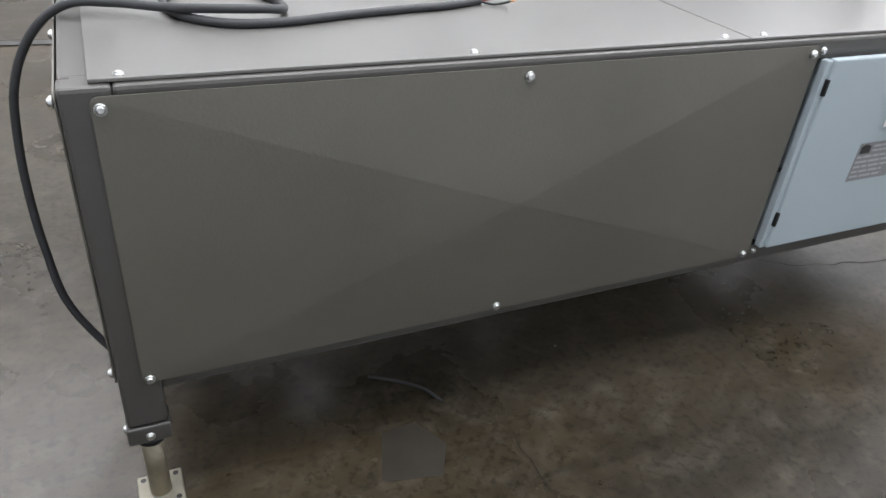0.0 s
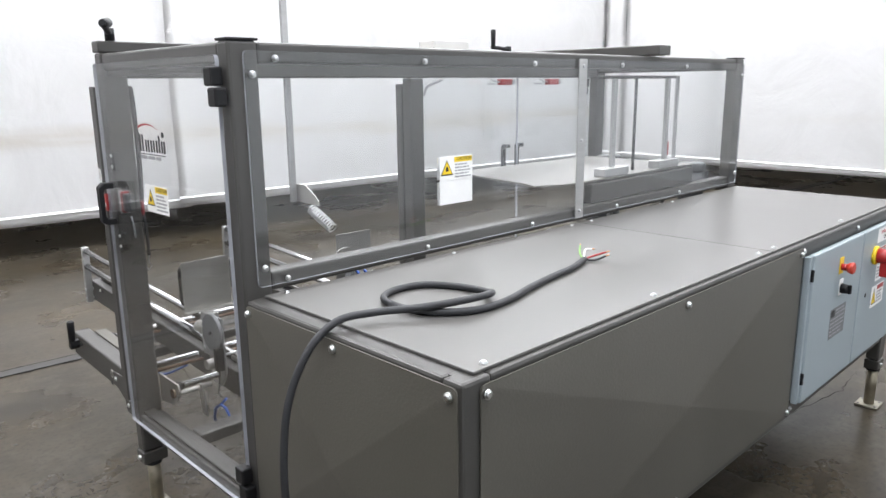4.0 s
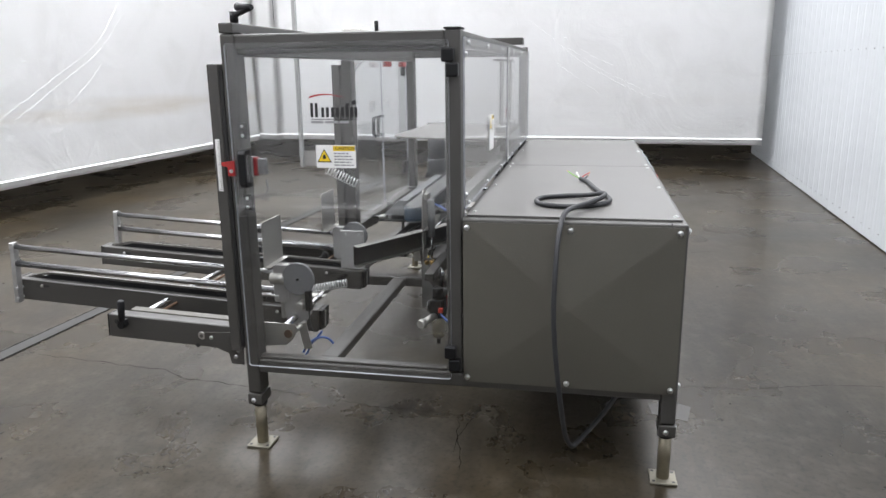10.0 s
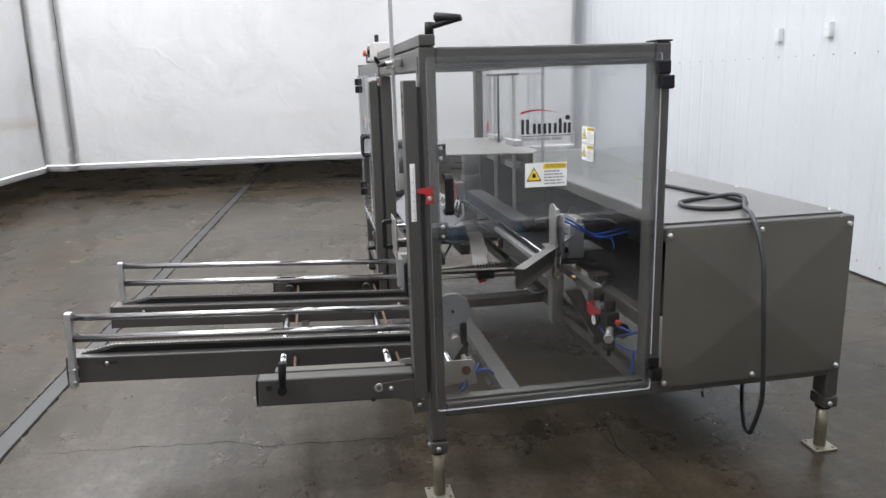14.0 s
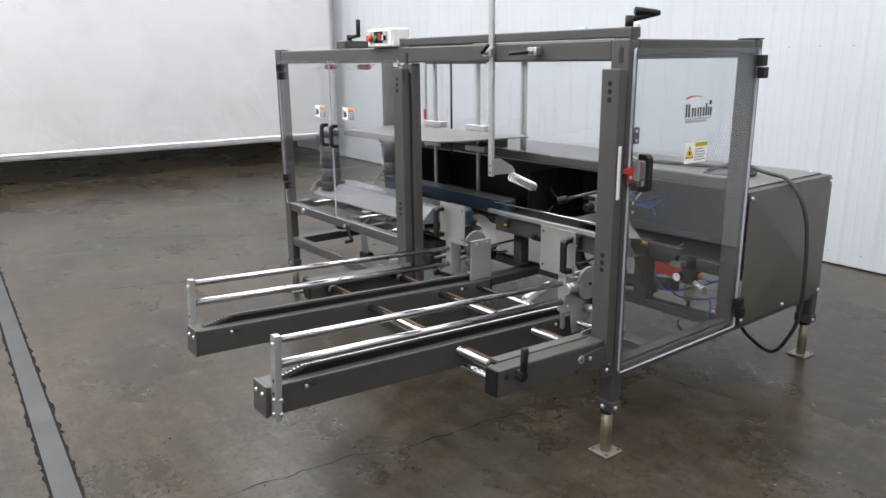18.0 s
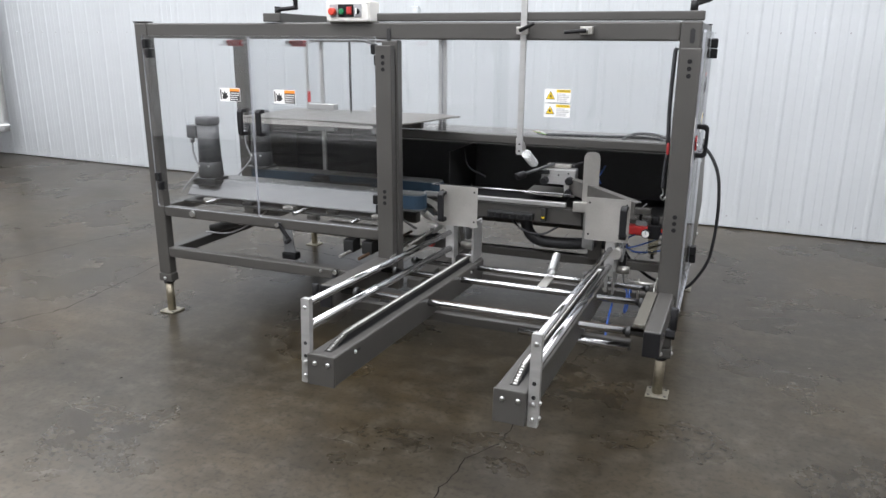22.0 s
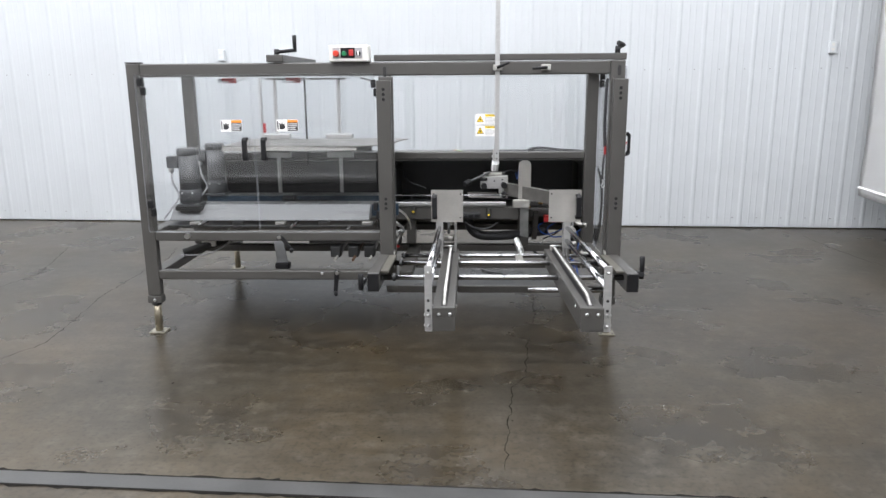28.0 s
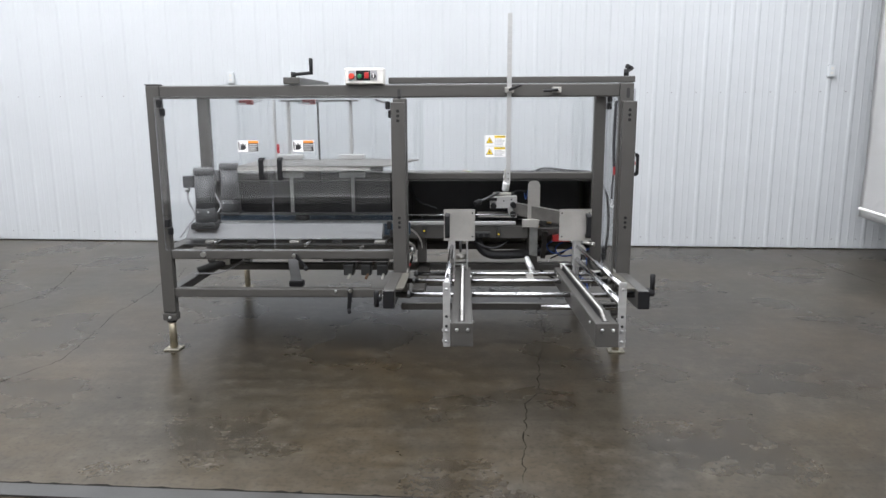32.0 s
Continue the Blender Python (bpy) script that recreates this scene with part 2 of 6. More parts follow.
    link(nt, vor.outputs["Distance"], ridge.inputs[0])
    bq = N("ShaderNodeBump")
    bq.inputs["Strength"].default_value, bq.inputs["Distance"].default_value = 0.16, 0.008
    part_of = N("ShaderNodeMapRange")
    part_of.interpolation_type = "SMOOTHSTEP"
    part_of.inputs[1].default_value, part_of.inputs[2].default_value = 0.46, 0.66
    link(nt, big.outputs["Fac"], part_of.inputs[0])
    some = N("ShaderNodeMath")
    some.operation = "MULTIPLY"
    link(nt, ridge.outputs[0], some.inputs[0])
    link(nt, part_of.outputs[0], some.inputs[1])
    link(nt, some.outputs[0], bq.inputs["Height"])
    n3 = N("ShaderNodeTexNoise")
    n3.inputs["Scale"].default_value, n3.inputs["Detail"].default_value, n3.inputs["Roughness"].default_value = 5.5, 5, 0.55
    link(nt, tc.outputs["Object"], n3.inputs["Vector"])
    br = N("ShaderNodeBump")
    br.inputs["Strength"].default_value, br.inputs["Distance"].default_value = 0.30, 0.010
    link(nt, n3.outputs["Fac"], br.inputs["Height"])
    link(nt, bp.outputs[0], br.inputs["Normal"])
    link(nt, br.outputs[0], bq.inputs["Normal"])
    link(nt, bq.outputs[0], bsdf.inputs["Normal"])
    link(nt, bsdf.outputs[0], out.inputs[0])
    return mat


M = {
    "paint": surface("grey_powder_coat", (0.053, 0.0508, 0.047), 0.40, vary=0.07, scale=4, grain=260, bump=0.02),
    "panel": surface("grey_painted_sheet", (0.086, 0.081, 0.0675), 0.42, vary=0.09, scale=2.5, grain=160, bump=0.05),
    # the panels' grey, lightened: overhead light on the top put into the colour
    "top": surface("grey_painted_sheet_lit_top", (0.112, 0.109, 0.103), 0.33, vary=0.08, scale=3, grain=180, bump=0.015, rough_vary=0.10),
    "cabinet": surface("pale_blue_grey_paint", (0.295, 0.345, 0.368), 0.4, vary=0.04, scale=4, grain=240, bump=0.02),
    "alu": surface("brushed_aluminium", (0.44, 0.44, 0.435), 0.42, 0.7, vary=0.08, scale=12, grain=200, stretch=(1, 8, 8)),
    "steel": surface("stainless_sheet", (0.42, 0.41, 0.385), 0.40, 0.75, vary=0.12, scale=9, grain=160, rough_vary=0.3),
    "chrome": surface("chrome_rod", (0.44, 0.44, 0.45), 0.13, 1.0, vary=0.03, scale=20, grain=100, bump=0.0, rough_vary=0.1),
    "zinc": surface("zinc_plated_screw", (0.62, 0.63, 0.63), 0.30, 1.0, vary=0.15, scale=60, grain=300, bump=0.01),
    "gold_zinc": surface("yellowed_zinc_pipe", (0.28, 0.25, 0.19), 0.45, 0.8, vary=0.2, scale=18, grain=120),
    "foot": surface("plated_foot_plate", (0.25, 0.235, 0.19), 0.5, 0.6, vary=0.15, scale=25, grain=160),
    "black": surface("black_plastic", (0.008, 0.008, 0.009), 0.5, vary=0.1, scale=20, grain=300, spec=0.25),
    "rubber": surface("black_rubber_cord", (0.022, 0.023, 0.026), 0.55, vary=0.2, scale=30, grain=260, bump=0.05),
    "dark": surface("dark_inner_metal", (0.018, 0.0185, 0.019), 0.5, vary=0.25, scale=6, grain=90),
    "blue_belt": surface("dark_blue_belt", (0.010, 0.030, 0.054), 0.55, vary=0.15, scale=14, grain=180),
    "hose": surface("blue_air_hose", (0.013, 0.065, 0.29), 0.35, vary=0.08, scale=30, grain=100),
    "red": surface("red_plastic", (0.36, 0.018, 0.018), 0.38, vary=0.06, scale=20, grain=200),
    "orange": surface("orange_red_button", (0.50, 0.045, 0.025), 0.35, vary=0.06, scale=20, grain=200),
    "green": surface("green_button", (0.01, 0.16, 0.06), 0.3, vary=0.06, scale=20, grain=200),
    "yellow": surface("yellow_label", (0.80, 0.56, 0.02), 0.45, vary=0.05, scale=20, grain=200, bump=0.0),
    "amber": surface("orange_label", (0.75, 0.25, 0.03), 0.45, vary=0.05, scale=20, grain=200, bump=0.0),
    "white": surface("white_label", (0.80, 0.80, 0.79), 0.45, vary=0.04, scale=20, grain=200, bump=0.0),
    "ink": surface("black_ink", (0.012, 0.012, 0.013), 0.5, vary=0.05, scale=20, grain=200, bump=0.0),
    "grey_ink": surface("grey_ink", (0.30, 0.30, 0.31), 0.5, vary=0.05, scale=20, grain=200, bump=0.0),
    "box_white": surface("pale_grey_button_box", (0.62, 0.61, 0.58), 0.4, vary=0.04, scale=10, grain=220),
    "motor": surface("grey_motor_paint", (0.058, 0.060, 0.063), 0.4, vary=0.08, scale=15, grain=200, bump=0.03),
    "cover": surface("silver_grey_cover", (0.18, 0.184, 0.188), 0.58, 0.15, vary=0.06, scale=8, grain=180, stretch=(0.6, 6, 6)),
    "brass": surface("brass_fitting", (0.45, 0.30, 0.12), 0.35, 0.9, vary=0.1, scale=30, grain=100),
    "rust": surface("rusty_threaded_rod", (0.115, 0.068, 0.042), 0.6, 0.5, vary=0.35, scale=40, grain=180, bump=0.05),
    "clear": clear_sheet("clear_polycarbonate", (0.945, 0.952, 0.955), 0.42),
    "edge": surface("polycarbonate_cut_edge", (0.36, 0.37, 0.40), 0.25, vary=0.15, scale=14, grain=60),
    "smoke": clear_sheet("clear_acrylic_bowl", (0.75, 0.72, 0.62), 0.5),
    "wall": surface("white_wall_sheeting", (0.505, 0.529, 0.547), 0.42, vary=0.035, scale=1.2, grain=40, bump=0.02),
    "plate_white": surface("white_outlet_plate", (0.56, 0.585, 0.60), 0.4, vary=0.03),
    "concrete": concrete(),
    "crack": surface("crack_filler", (0.010, 0.009, 0.008), 0.8, vary=0.3, scale=8, grain=90, spec=0.1),
    "patch_low": surface("faint_floor_patch", (0.030, 0.0268, 0.021), 0.32, vary=0.25, scale=7, grain=90),
    "patch": surface("pale_floor_patch", (0.12, 0.115, 0.105), 0.4, vary=0.2, scale=5, grain=90),
    "strip": surface("worn_steel_strip", (0.040, 0.040, 0.039), 0.40, 0.2, vary=0.25, scale=5, grain=90, rough_vary=0.3),
    "curtain": curtain_cloth("white_vinyl_curtain", 0.08),
    "curtain_stained": curtain_cloth("stained_vinyl_curtain", 0.62),
    "hall": surface("dark_hall_wall", (0.035, 0.034, 0.032), 0.7, vary=0.2, scale=1, grain=30),
    "ceiling": surface("dark_ceiling", (0.14, 0.14, 0.14), 0.6, vary=0.1, scale=1, grain=30),
    "gunmetal": surface("oiled_dark_steel", (0.15, 0.145, 0.135), 0.45, 0.65, vary=0.2, scale=14, grain=120, rough_vary=0.3),
    "dull_red": surface("dull_red_plastic", (0.27, 0.016, 0.018), 0.5, vary=0.1, scale=20, grain=200),
    "chain": surface("bright_chain_roller", (0.48, 0.475, 0.46), 0.36, 0.9, vary=0.2, scale=40, grain=160),
    "plate_dark": surface("scuffed_belt_plate", (0.26, 0.265, 0.26), 0.40, 0.8, vary=0.25, scale=12, grain=120, rough_vary=0.3),
    "table": surface("scuffed_stainless_table", (0.195, 0.188, 0.175), 0.45, 0.6, vary=0.16, scale=5, grain=90, rough_vary=0.2),
    "stain": surface("dark_floor_stain", (0.012, 0.0108, 0.009), 0.34, vary=0.3, scale=9, grain=60, spec=0.25),
    "copper": surface("copper_wire", (0.6, 0.28, 0.14), 0.35, 0.9),
    "wire_green": surface("green_wire", (0.20, 0.38, 0.10), 0.45),
}

# ---- mesh helpers ----


def place(ob, parent):
    if parent is not None:
        ob.parent = parent
        m = parent.matrix_basis.copy()
        up = parent.parent
        while up is not None:
            m = up.matrix_basis @ m
            up = up.parent
        ob.matrix_parent_inverse = m.inverted() if parent.parent is None else Matrix.Identity(4)
    return ob


def part(name, bm, material, parent, label=""):
    """Links a bmesh as one mesh object under a thing or under a part."""
    me = bpy.data.meshes.new(name)
    bm.to_mesh(me)
    bm.free()
    for m in material if isinstance(material, (list, tuple)) else [material]:
        me.materials.append(M[m])
    ob = place(new(name, me), parent)
    if label:
        tagged(ob, label)
    return ob


def thing(name, loc, label, category, group="", kind=""):
    ob = new(name)
    ob.empty_display_size = 0.1
    ob.matrix_basis = Matrix.Translation(loc)
    return tagged(ob, label, category, group, kind)


def box(x0, x1, y0, y1, z0, z1, bevel=0.004, bm=None, seg=2):
    bm = bm or bmesh.new()
    m = Matrix.LocRotScale(((x0 + x1) / 2, (y0 + y1) / 2, (z0 + z1) / 2), None, (abs(x1 - x0), abs(y1 - y0), abs(z1 - z0)))
    vs = bmesh.ops.create_cube(bm, size=1, matrix=m)["verts"]
    if bevel:
        es = list({e for v in vs for e in v.link_edges})
        bmesh.ops.bevel(bm, geom=es, offset=min(bevel, 0.45 * min(abs(x1 - x0), abs(y1 - y0), abs(z1 - z0))), segments=seg, affect="EDGES", profile=0.5)
    return bm


def cyl(p, q, r, bm=None, n=20, r2=None, bevel=0.0):
    """A round bar from p to q, ends slightly broken."""
    bm = bm or bmesh.new()
    p, q = Vector(p), Vector(q)
    d = q - p
    rot = d.to_track_quat("Z", "Y").to_matrix().to_4x4()
    r2 = r if r2 is None else r2
    L = d.length
    prof = [(r, 0), (r2, L)] if not bevel else [(r - bevel, 0), (r, bevel), (r2, L - bevel), (r2 - bevel, L)]
    rings = []
    for rad, h in prof:
        rings.append([bm.verts.new(p + rot @ Vector((rad * math.cos(2 * math.pi * i / n), rad * math.sin(2 * math.pi * i / n), h))) for i in range(n)])
    for a, b in zip(rings, rings[1:]):
        for i in range(n):
            f = bm.faces.new((a[i], a[(i + 1) % n], b[(i + 1) % n], b[i]))
            f.smooth = True
    bm.faces.new(list(reversed(rings[0])))
    bm.faces.new(rings[-1])
    return bm


def smooth_path(pts, steps=8):
    """Catmull-Rom through the points."""
    P = [Vector(p) for p in pts]
    P = [2 * P[0] - P[1]] + P + [2 * P[-1] - P[-2]]
    out = []
    for i in range(1, len(P) - 2):
        a, b, c, d = P[i - 1:i + 3]
        for k in range(steps):
            t = k / steps
            out.append(0.5 * ((2 * b) + (c - a) * t + (2 * a - 5 * b + 4 * c - d) * t * t + (3 * b - a - 3 * c + d) * t ** 3))
    out.append(P[-2])
    return out


def sweep(path, r, bm=None, n=10, closed=False):
    """A round hose, wire or spring along a path."""
    bm = bm or bmesh.new()
    P = [Vector(p) for p in path]
    up = Vector((0.13, 0.27, 1)).normalized()
    rings = []
    for i, p in enumerate(P):
        d = (P[min(i + 1, len(P) - 1)] - P[max(i - 1, 0)]).normalized()
        s = d.cross(up)
        if s.length < 1e-4:
            s = d.orthogonal()
        s.normalize()
        up = s.cross(d).normalized()
        rings.append([bm.verts.new(p + r * (math.cos(2 * math.pi * k / n) * s + math.sin(2 * math.pi * k / n) * up)) for k in range(n)])
    for a, b in zip(rings, rings[1:]):
        for k in range(n):
            bm.faces.new((a[k], a[(k + 1) % n], b[(k + 1) % n], b[k])).smooth = True
    if not closed:
        bm.faces.new(list(reversed(rings[0])))
        bm.faces.new(rings[-1])
    return bm


def extrude(outline, axis, lo, hi, bm=None, bevel=0.0):
    """A plate cut to an outline of (u, v), from lo to hi along an axis."""
    bm = bm or bmesh.new()

    def at(u, v, w):
        return {"x": (w, u, v), "y": (u, w, v), "z": (u, v, w)}[axis]
    a = [bm.verts.new(at(u, v, lo)) for u, v in outline]
    b = [bm.verts.new(at(u, v, hi)) for u, v in outline]
    n = len(outline)
    fs = [bm.faces.new(a), bm.faces.new(b)]
    for i in range(n):
        fs.append(bm.faces.new((a[i], a[(i + 1) % n], b[(i + 1) % n], b[i])))
    bmesh.ops.recalc_face_normals(bm, faces=fs)
    if bevel:
        bmesh.ops.bevel(bm, geom=list({e for f in fs for e in f.edges}), offset=bevel, segments=2, affect="EDGES", profile=0.5)
    return bm


def rounded(u0, u1, v0, v1, r, n=4):
    pts = []
    for cu, cv, a0 in ((u1 - r, v1 - r, 0), (u0 + r, v1 - r, 90), (u0 + r, v0 + r, 180), (u1 - r, v0 + r, 270)):
        for k in range(n + 1):
            a = radians(a0 + 90 * k / n)
            pts.append((cu + r * math.cos(a), cv + r * math.sin(a)))
    return pts


def coil(p, q, r, wire, turns, bm=None):
    p, q = Vector(p), Vector(q)
    d = (q - p).normalized()
    s = d.orthogonal().normalized()
    t = d.cross(s)
    n = turns * 12
    path = [p + (q - p) * (i / n) + r * (math.cos(2 * math.pi * i / 12) * s + math.sin(2 * math.pi * i / 12) * t) for i in range(n + 1)]
    return sweep(path, wire, bm, 6)


# ---- the hall ----
bm = bmesh.new()
grid = 60
vs = [[bm.verts.new((-6 + 24 * i / grid, -4 + 24 * j / grid, 0.0)) for j in range(grid + 1)] for i in range(grid + 1)]
for i in range(grid):
    for j in range(grid):
        bm.faces.new((vs[i][j], vs[i + 1][j], vs[i + 1][j + 1], vs[i][j + 1]))
floor = part("floor", bm, "concrete", None)
tagged(floor, "dark polished concrete floor with stains and cracks", "floor", kind="structure")


def slab(name, a, b, z0, z1, thick, material, label):
    """An upright wall from a to b in plan, its face on the line, its thickness to the left of a to b."""
    a, b = Vector((*a, 0)), Vector((*b, 0))
    d = (b - a).normalized()
    n = Vector((-d.y, d.x, 0)) * thick
    bm = bmesh.new()
    lo = [bm.verts.new((p.x, p.y, z0)) for p in (a, b, b + n, a + n)]
    hi = [bm.verts.new((p.x, p.y, z1)) for p in (a, b, b + n, a + n)]
    fs = [bm.faces.new(lo), bm.faces.new(hi)] + [bm.faces.new((lo[i], lo[(i + 1) % 4], hi[(i + 1) % 4], hi[i])) for i in range(4)]
    bmesh.ops.recalc_face_normals(bm, faces=fs)
    ob = part(name, bm, material, None)
    return tagged(ob, label, "wall", kind="structure")


def ribbed_wall():
    """White steel sheeting: flat pans and narrow ribs every 9 inches, standing on the floor."""
    pitch = 0.229
    x0, n = -5.2, 68
    prof = [(0.0, 0.0), (0.016, 0.0042), (0.034, 0.0042), (0.050, 0.0), (0.105, 0.0), (0.109, 0.0012), (0.117, 0.0012), (0.121, 0.0), (0.160, 0.0), (0.164, 0.0012), (0.172, 0.0012), (0.176, 0.0)]
    bm = bmesh.new()
    prev = None
    for i in range(n):
        for u, h in prof:
            x = x0 + i * pitch + u
            y = wall_y(x) + h
            cur = (bm.verts.new((x, y, 0.012)), bm.verts.new((x, y, CEILING)))
            if prev:
                bm.faces.new((prev[0], cur[0], cur[1], prev[1]))
            prev = cur
    wall = tagged(part("wall_south", bm, "wall", None), "white ribbed steel wall sheeting with rows of screws", "wall", kind="structure")
    slab("wall_backing", (x0 + n * pitch, wall_y(x0 + n * pitch) - 0.03), (x0, wall_y(x0) - 0.03), 0, CEILING, 0.12, "wall", "plain wall behind the steel sheeting")
    head = bmesh.new()
    for i in range(n):
        for z in (0.10, 1.515, 3.0, 4.5):
            x = x0 + i * pitch + 0.092
            cyl((x, wall_y(x) - 0.001, z), (x, wall_y(x) + 0.006, z), 0.006, head, 6)
    part("sheeting_screws", head, "grey_ink", wall)
    tagged(bpy.data.objects["sheeting_screws"], kind="stuff")


ribbed_wall()


def curtain(name, a, b, z0, label, waves, seed, amp=0.03, folds=(), cloth="curtain"):
    """A hung vinyl curtain with soft folds, a heavier hem and a little swing."""
    a, b = Vector((*a, 0)), Vector((*b, 0))
    d = (b - a)
    L = d.length
    d.normalize()
    n = Vector((-d.y, d.x, 0))
    cols, rows = int(L / 0.09), 34
    bm = bmesh.new()
    grid_v = []
    for i in range(cols + 1):
        u = L * i / cols
        col = []
        for j in range(rows + 1):
            w = j / rows
            z = z0 + (CEILING - z0) * w ** 1.25
            f = amp * (1.1 - 0.5 * w)
            off = f * noise.noise(Vector((u * waves, z * 0.35, seed))) * 1.6 + 0.4 * f * noise.noise(Vector((u * waves * 3.1 + z * 0.8, z * 1.1, seed + 7)))
            off += 0.35 * f * noise.noise(Vector((u * 2.2 + z * 2.0, z * 2.6 - u, seed + 13)))
            dz = 0.012 * noise.noise(Vector((u * 0.8, 3.0, seed))) if j == 0 else 0
            p = a + d * u + n * off
            col.append(bm.verts.new((p.x, p.y, z + dz)))
        grid_v.append(col)
    for i in range(cols):
        for j in range(rows):
            bm.faces.new((grid_v[i][j], grid_v[i + 1][j], grid_v[i + 1][j + 1], grid_v[i][j + 1])).smooth = True
    geom = bmesh.ops.solidify(bm, geom=list(bm.faces), thickness=0.004)
    ob = part(name, bm, cloth, None)
    tagged(ob, label, "curtain", "vinyl curtains round the bay", "structure")
    # hem: a doubled band with a pipe pocket
    hem = bmesh.new()
    pr = None
    for i in range(cols + 1):
        q = grid_q(a, d, n, L * i / cols, z0, amp, waves, seed)
        cur = []
        for k in range(8):
            ang = 2 * math.pi * k / 8
            cur.append(hem.verts.new((q.x + n.x * 0.014 * math.cos(ang), q.y + n.y * 0.014 * math.cos(ang), z0 + 0.075 + 0.014 * math.sin(ang))))
        if pr:
            for k in range(8):
                hem.faces.new((pr[k], pr[(k + 1) % 8], cur[(k + 1) % 8], cur[k])).smooth = True
        pr = cur
    part("hem", hem, "curtain", ob)
    for line in folds:
        pts = []
        for p in smooth_path([(u, z, 0) for u, z in line], 10):
            q = surface_at(a, d, n, p.x, p.y, z0, amp, waves, seed)
            pts.append((q.x, q.y, p.y))
        part("fold_line", sweep(pts, 0.0018, None, 6), "curtain", ob)
    return ob


def surface_at(a, d, n, u, z, z0, amp, waves, seed):
    w = ((z - z0) / (CEILING - z0)) ** 0.8
    f = amp * (1.1 - 0.5 * w)
    off = f * noise.noise(Vector((u * waves, z * 0.35, seed))) * 1.6 + 0.4 * f * noise.noise(Vector((u * waves * 3.1 + z * 0.8, z * 1.1, seed + 7)))
    off += 0.35 * f * noise.noise(Vector((u * 2.2 + z * 2.0, z * 2.6 - u, seed + 13)))
    return a + d * u + n * off


def grid_q(a, d, n, u, z, amp, waves, seed):
    f = amp * 1.1
    off = f * noise.noise(Vector((u * waves, z * 0.35, seed))) * 1.6 + 0.4 * f * noise.noise(Vector((u * waves * 3.1 + z * 0.8, z * 1.1, seed + 7)))
    off += 0.35 * f * noise.noise(Vector((u * 2.2 + z * 2.0, z * 2.6 - u, seed + 13)))
    return a + d * u + n * off


HEM = 0.30
CX0, CX1 = -2.66, 8.40
curtain("curtain_north", (CX0 - 0.4, curtain_y(CX0 - 0.4) + 0.10), (2.45, curtain_y(2.45) + 0.10), HEM - 0.03, "white vinyl curtain hanging above the floor, slightly grimy", 0.55, 3.0, cloth="curtain_stained")
curtain("curtain_north_far", (2.30, curtain_y(2.30)), (CX1 + 0.50, curtain_y(CX1 + 0.50)), HEM, "white vinyl curtain with an old brown stain, hanging above the floor", 0.45, 11.0,
        folds=([(1.42, 0.80), (1.56, 0.96), (2.32, 1.335), (3.07, 1.725), (3.52, 2.20)], [(1.75, 0.95), (2.45, 1.30), (3.12, 1.66), (3.55, 2.05)], [(2.5, 1.05), (2.9, 1.32), (3.1, 1.5)]), cloth="curtain_stained")
EY = 6.10
curtain("curtain_east", (CX1 - TILT * EY, EY), (CX1 + TILT * 1.03, -1.03), HEM + 0.03, "white vinyl curtain hanging above the floor, creased", 0.5, 21.0,
        folds=[[(EY - y, z) for y, z in line] for line in ([(2.16, 2.05), (1.80, 1.78), (1.49, 1.52), (0.95, 1.20), (0.36, 0.93)], [(1.60, 1.66), (1.10, 1.34), (0.60, 1.10), (0.24, 0.97)],
                                                          [(1.75, 1.45), (1.45, 1.24), (1.16, 1.04)], [(1.66, 1.80), (1.30, 1.56), (0.95, 1.40)], [(2.6, 2.45), (2.4, 2.2), (2.3, 1.95)])])
curtain("curtain_corner", (CX1 + 0.49, curtain_y(CX1 + 0.49)), (CX1 - TILT * EY + 0.006, EY + 0.01), HEM + 0.02, "narrow white vinyl curtain closing the corner", 0.5, 17.0, 0.012)
curtain("curtain_west", (CX0 - 0.04, -0.33), (CX0 - TILT * 7.4, 7.4), HEM + 0.06, "white vinyl curtain hanging above the floor", 0.5, 31.0)

# dark hall behind the curtains and the lid over it all
slab("wall_hall_north", (18, 12.0), (-6, 12.0), 0, CEILING, -0.15, "hall", "dark wall of the hall behind the curtain")
slab("wall_hall_east", (13.2, -4), (13.2, 12), 0, CEILING, -0.15, "hall", "dark wall of the hall behind the curtain")
slab("wall_hall_west", (-5.8, 12), (-5.8, -4), 0, CEILING, -0.15, "hall", "dark wall of the hall behind the curtain")
bm = box(-6, 18, -4, 20, CEILING, CEILING + 0.2, 0)
tagged(part("ceiling", bm, "ceiling", None), "plain dark ceiling of the bay", "ceiling", kind="structure")

# steel strip let into the floor
bm = bmesh.new()
a = [(-6, 4.243 + 0.30), (12, 4.243 - 0.60)]
v = [bm.verts.new((x, y + o, 0.004)) for (x, y), o in ((a[0], -0.041), (a[1], -0.041), (a[1], 0.041), (a[0], 0.041))]
w = [bm.verts.new((p.co.x, p.co.y, -0.004)) for p in v]
bm.faces.new(v)
for i in range(4):
    bm.faces.new((v[i], w[i], w[(i + 1) % 4], v[(i + 1) % 4]))
bmesh.ops.recalc_face_normals(bm, faces=bm.faces)
strip = tagged(part("floor_strip", bm, "strip", None), "worn steel strip set into the concrete floor", "floor strip", kind="structure")
for o in (-0.046, 0.046):
    bm = bmesh.new()
    v = [bm.verts.new((x, 4.243 - 0.05 * x + o + w * 0.005, 0.003)) for x, w in ((-6, -1), (12, -1), (12, 1), (-6, 1))]
    bm.faces.new(v)
    part("joint", bm, "crack", strip)

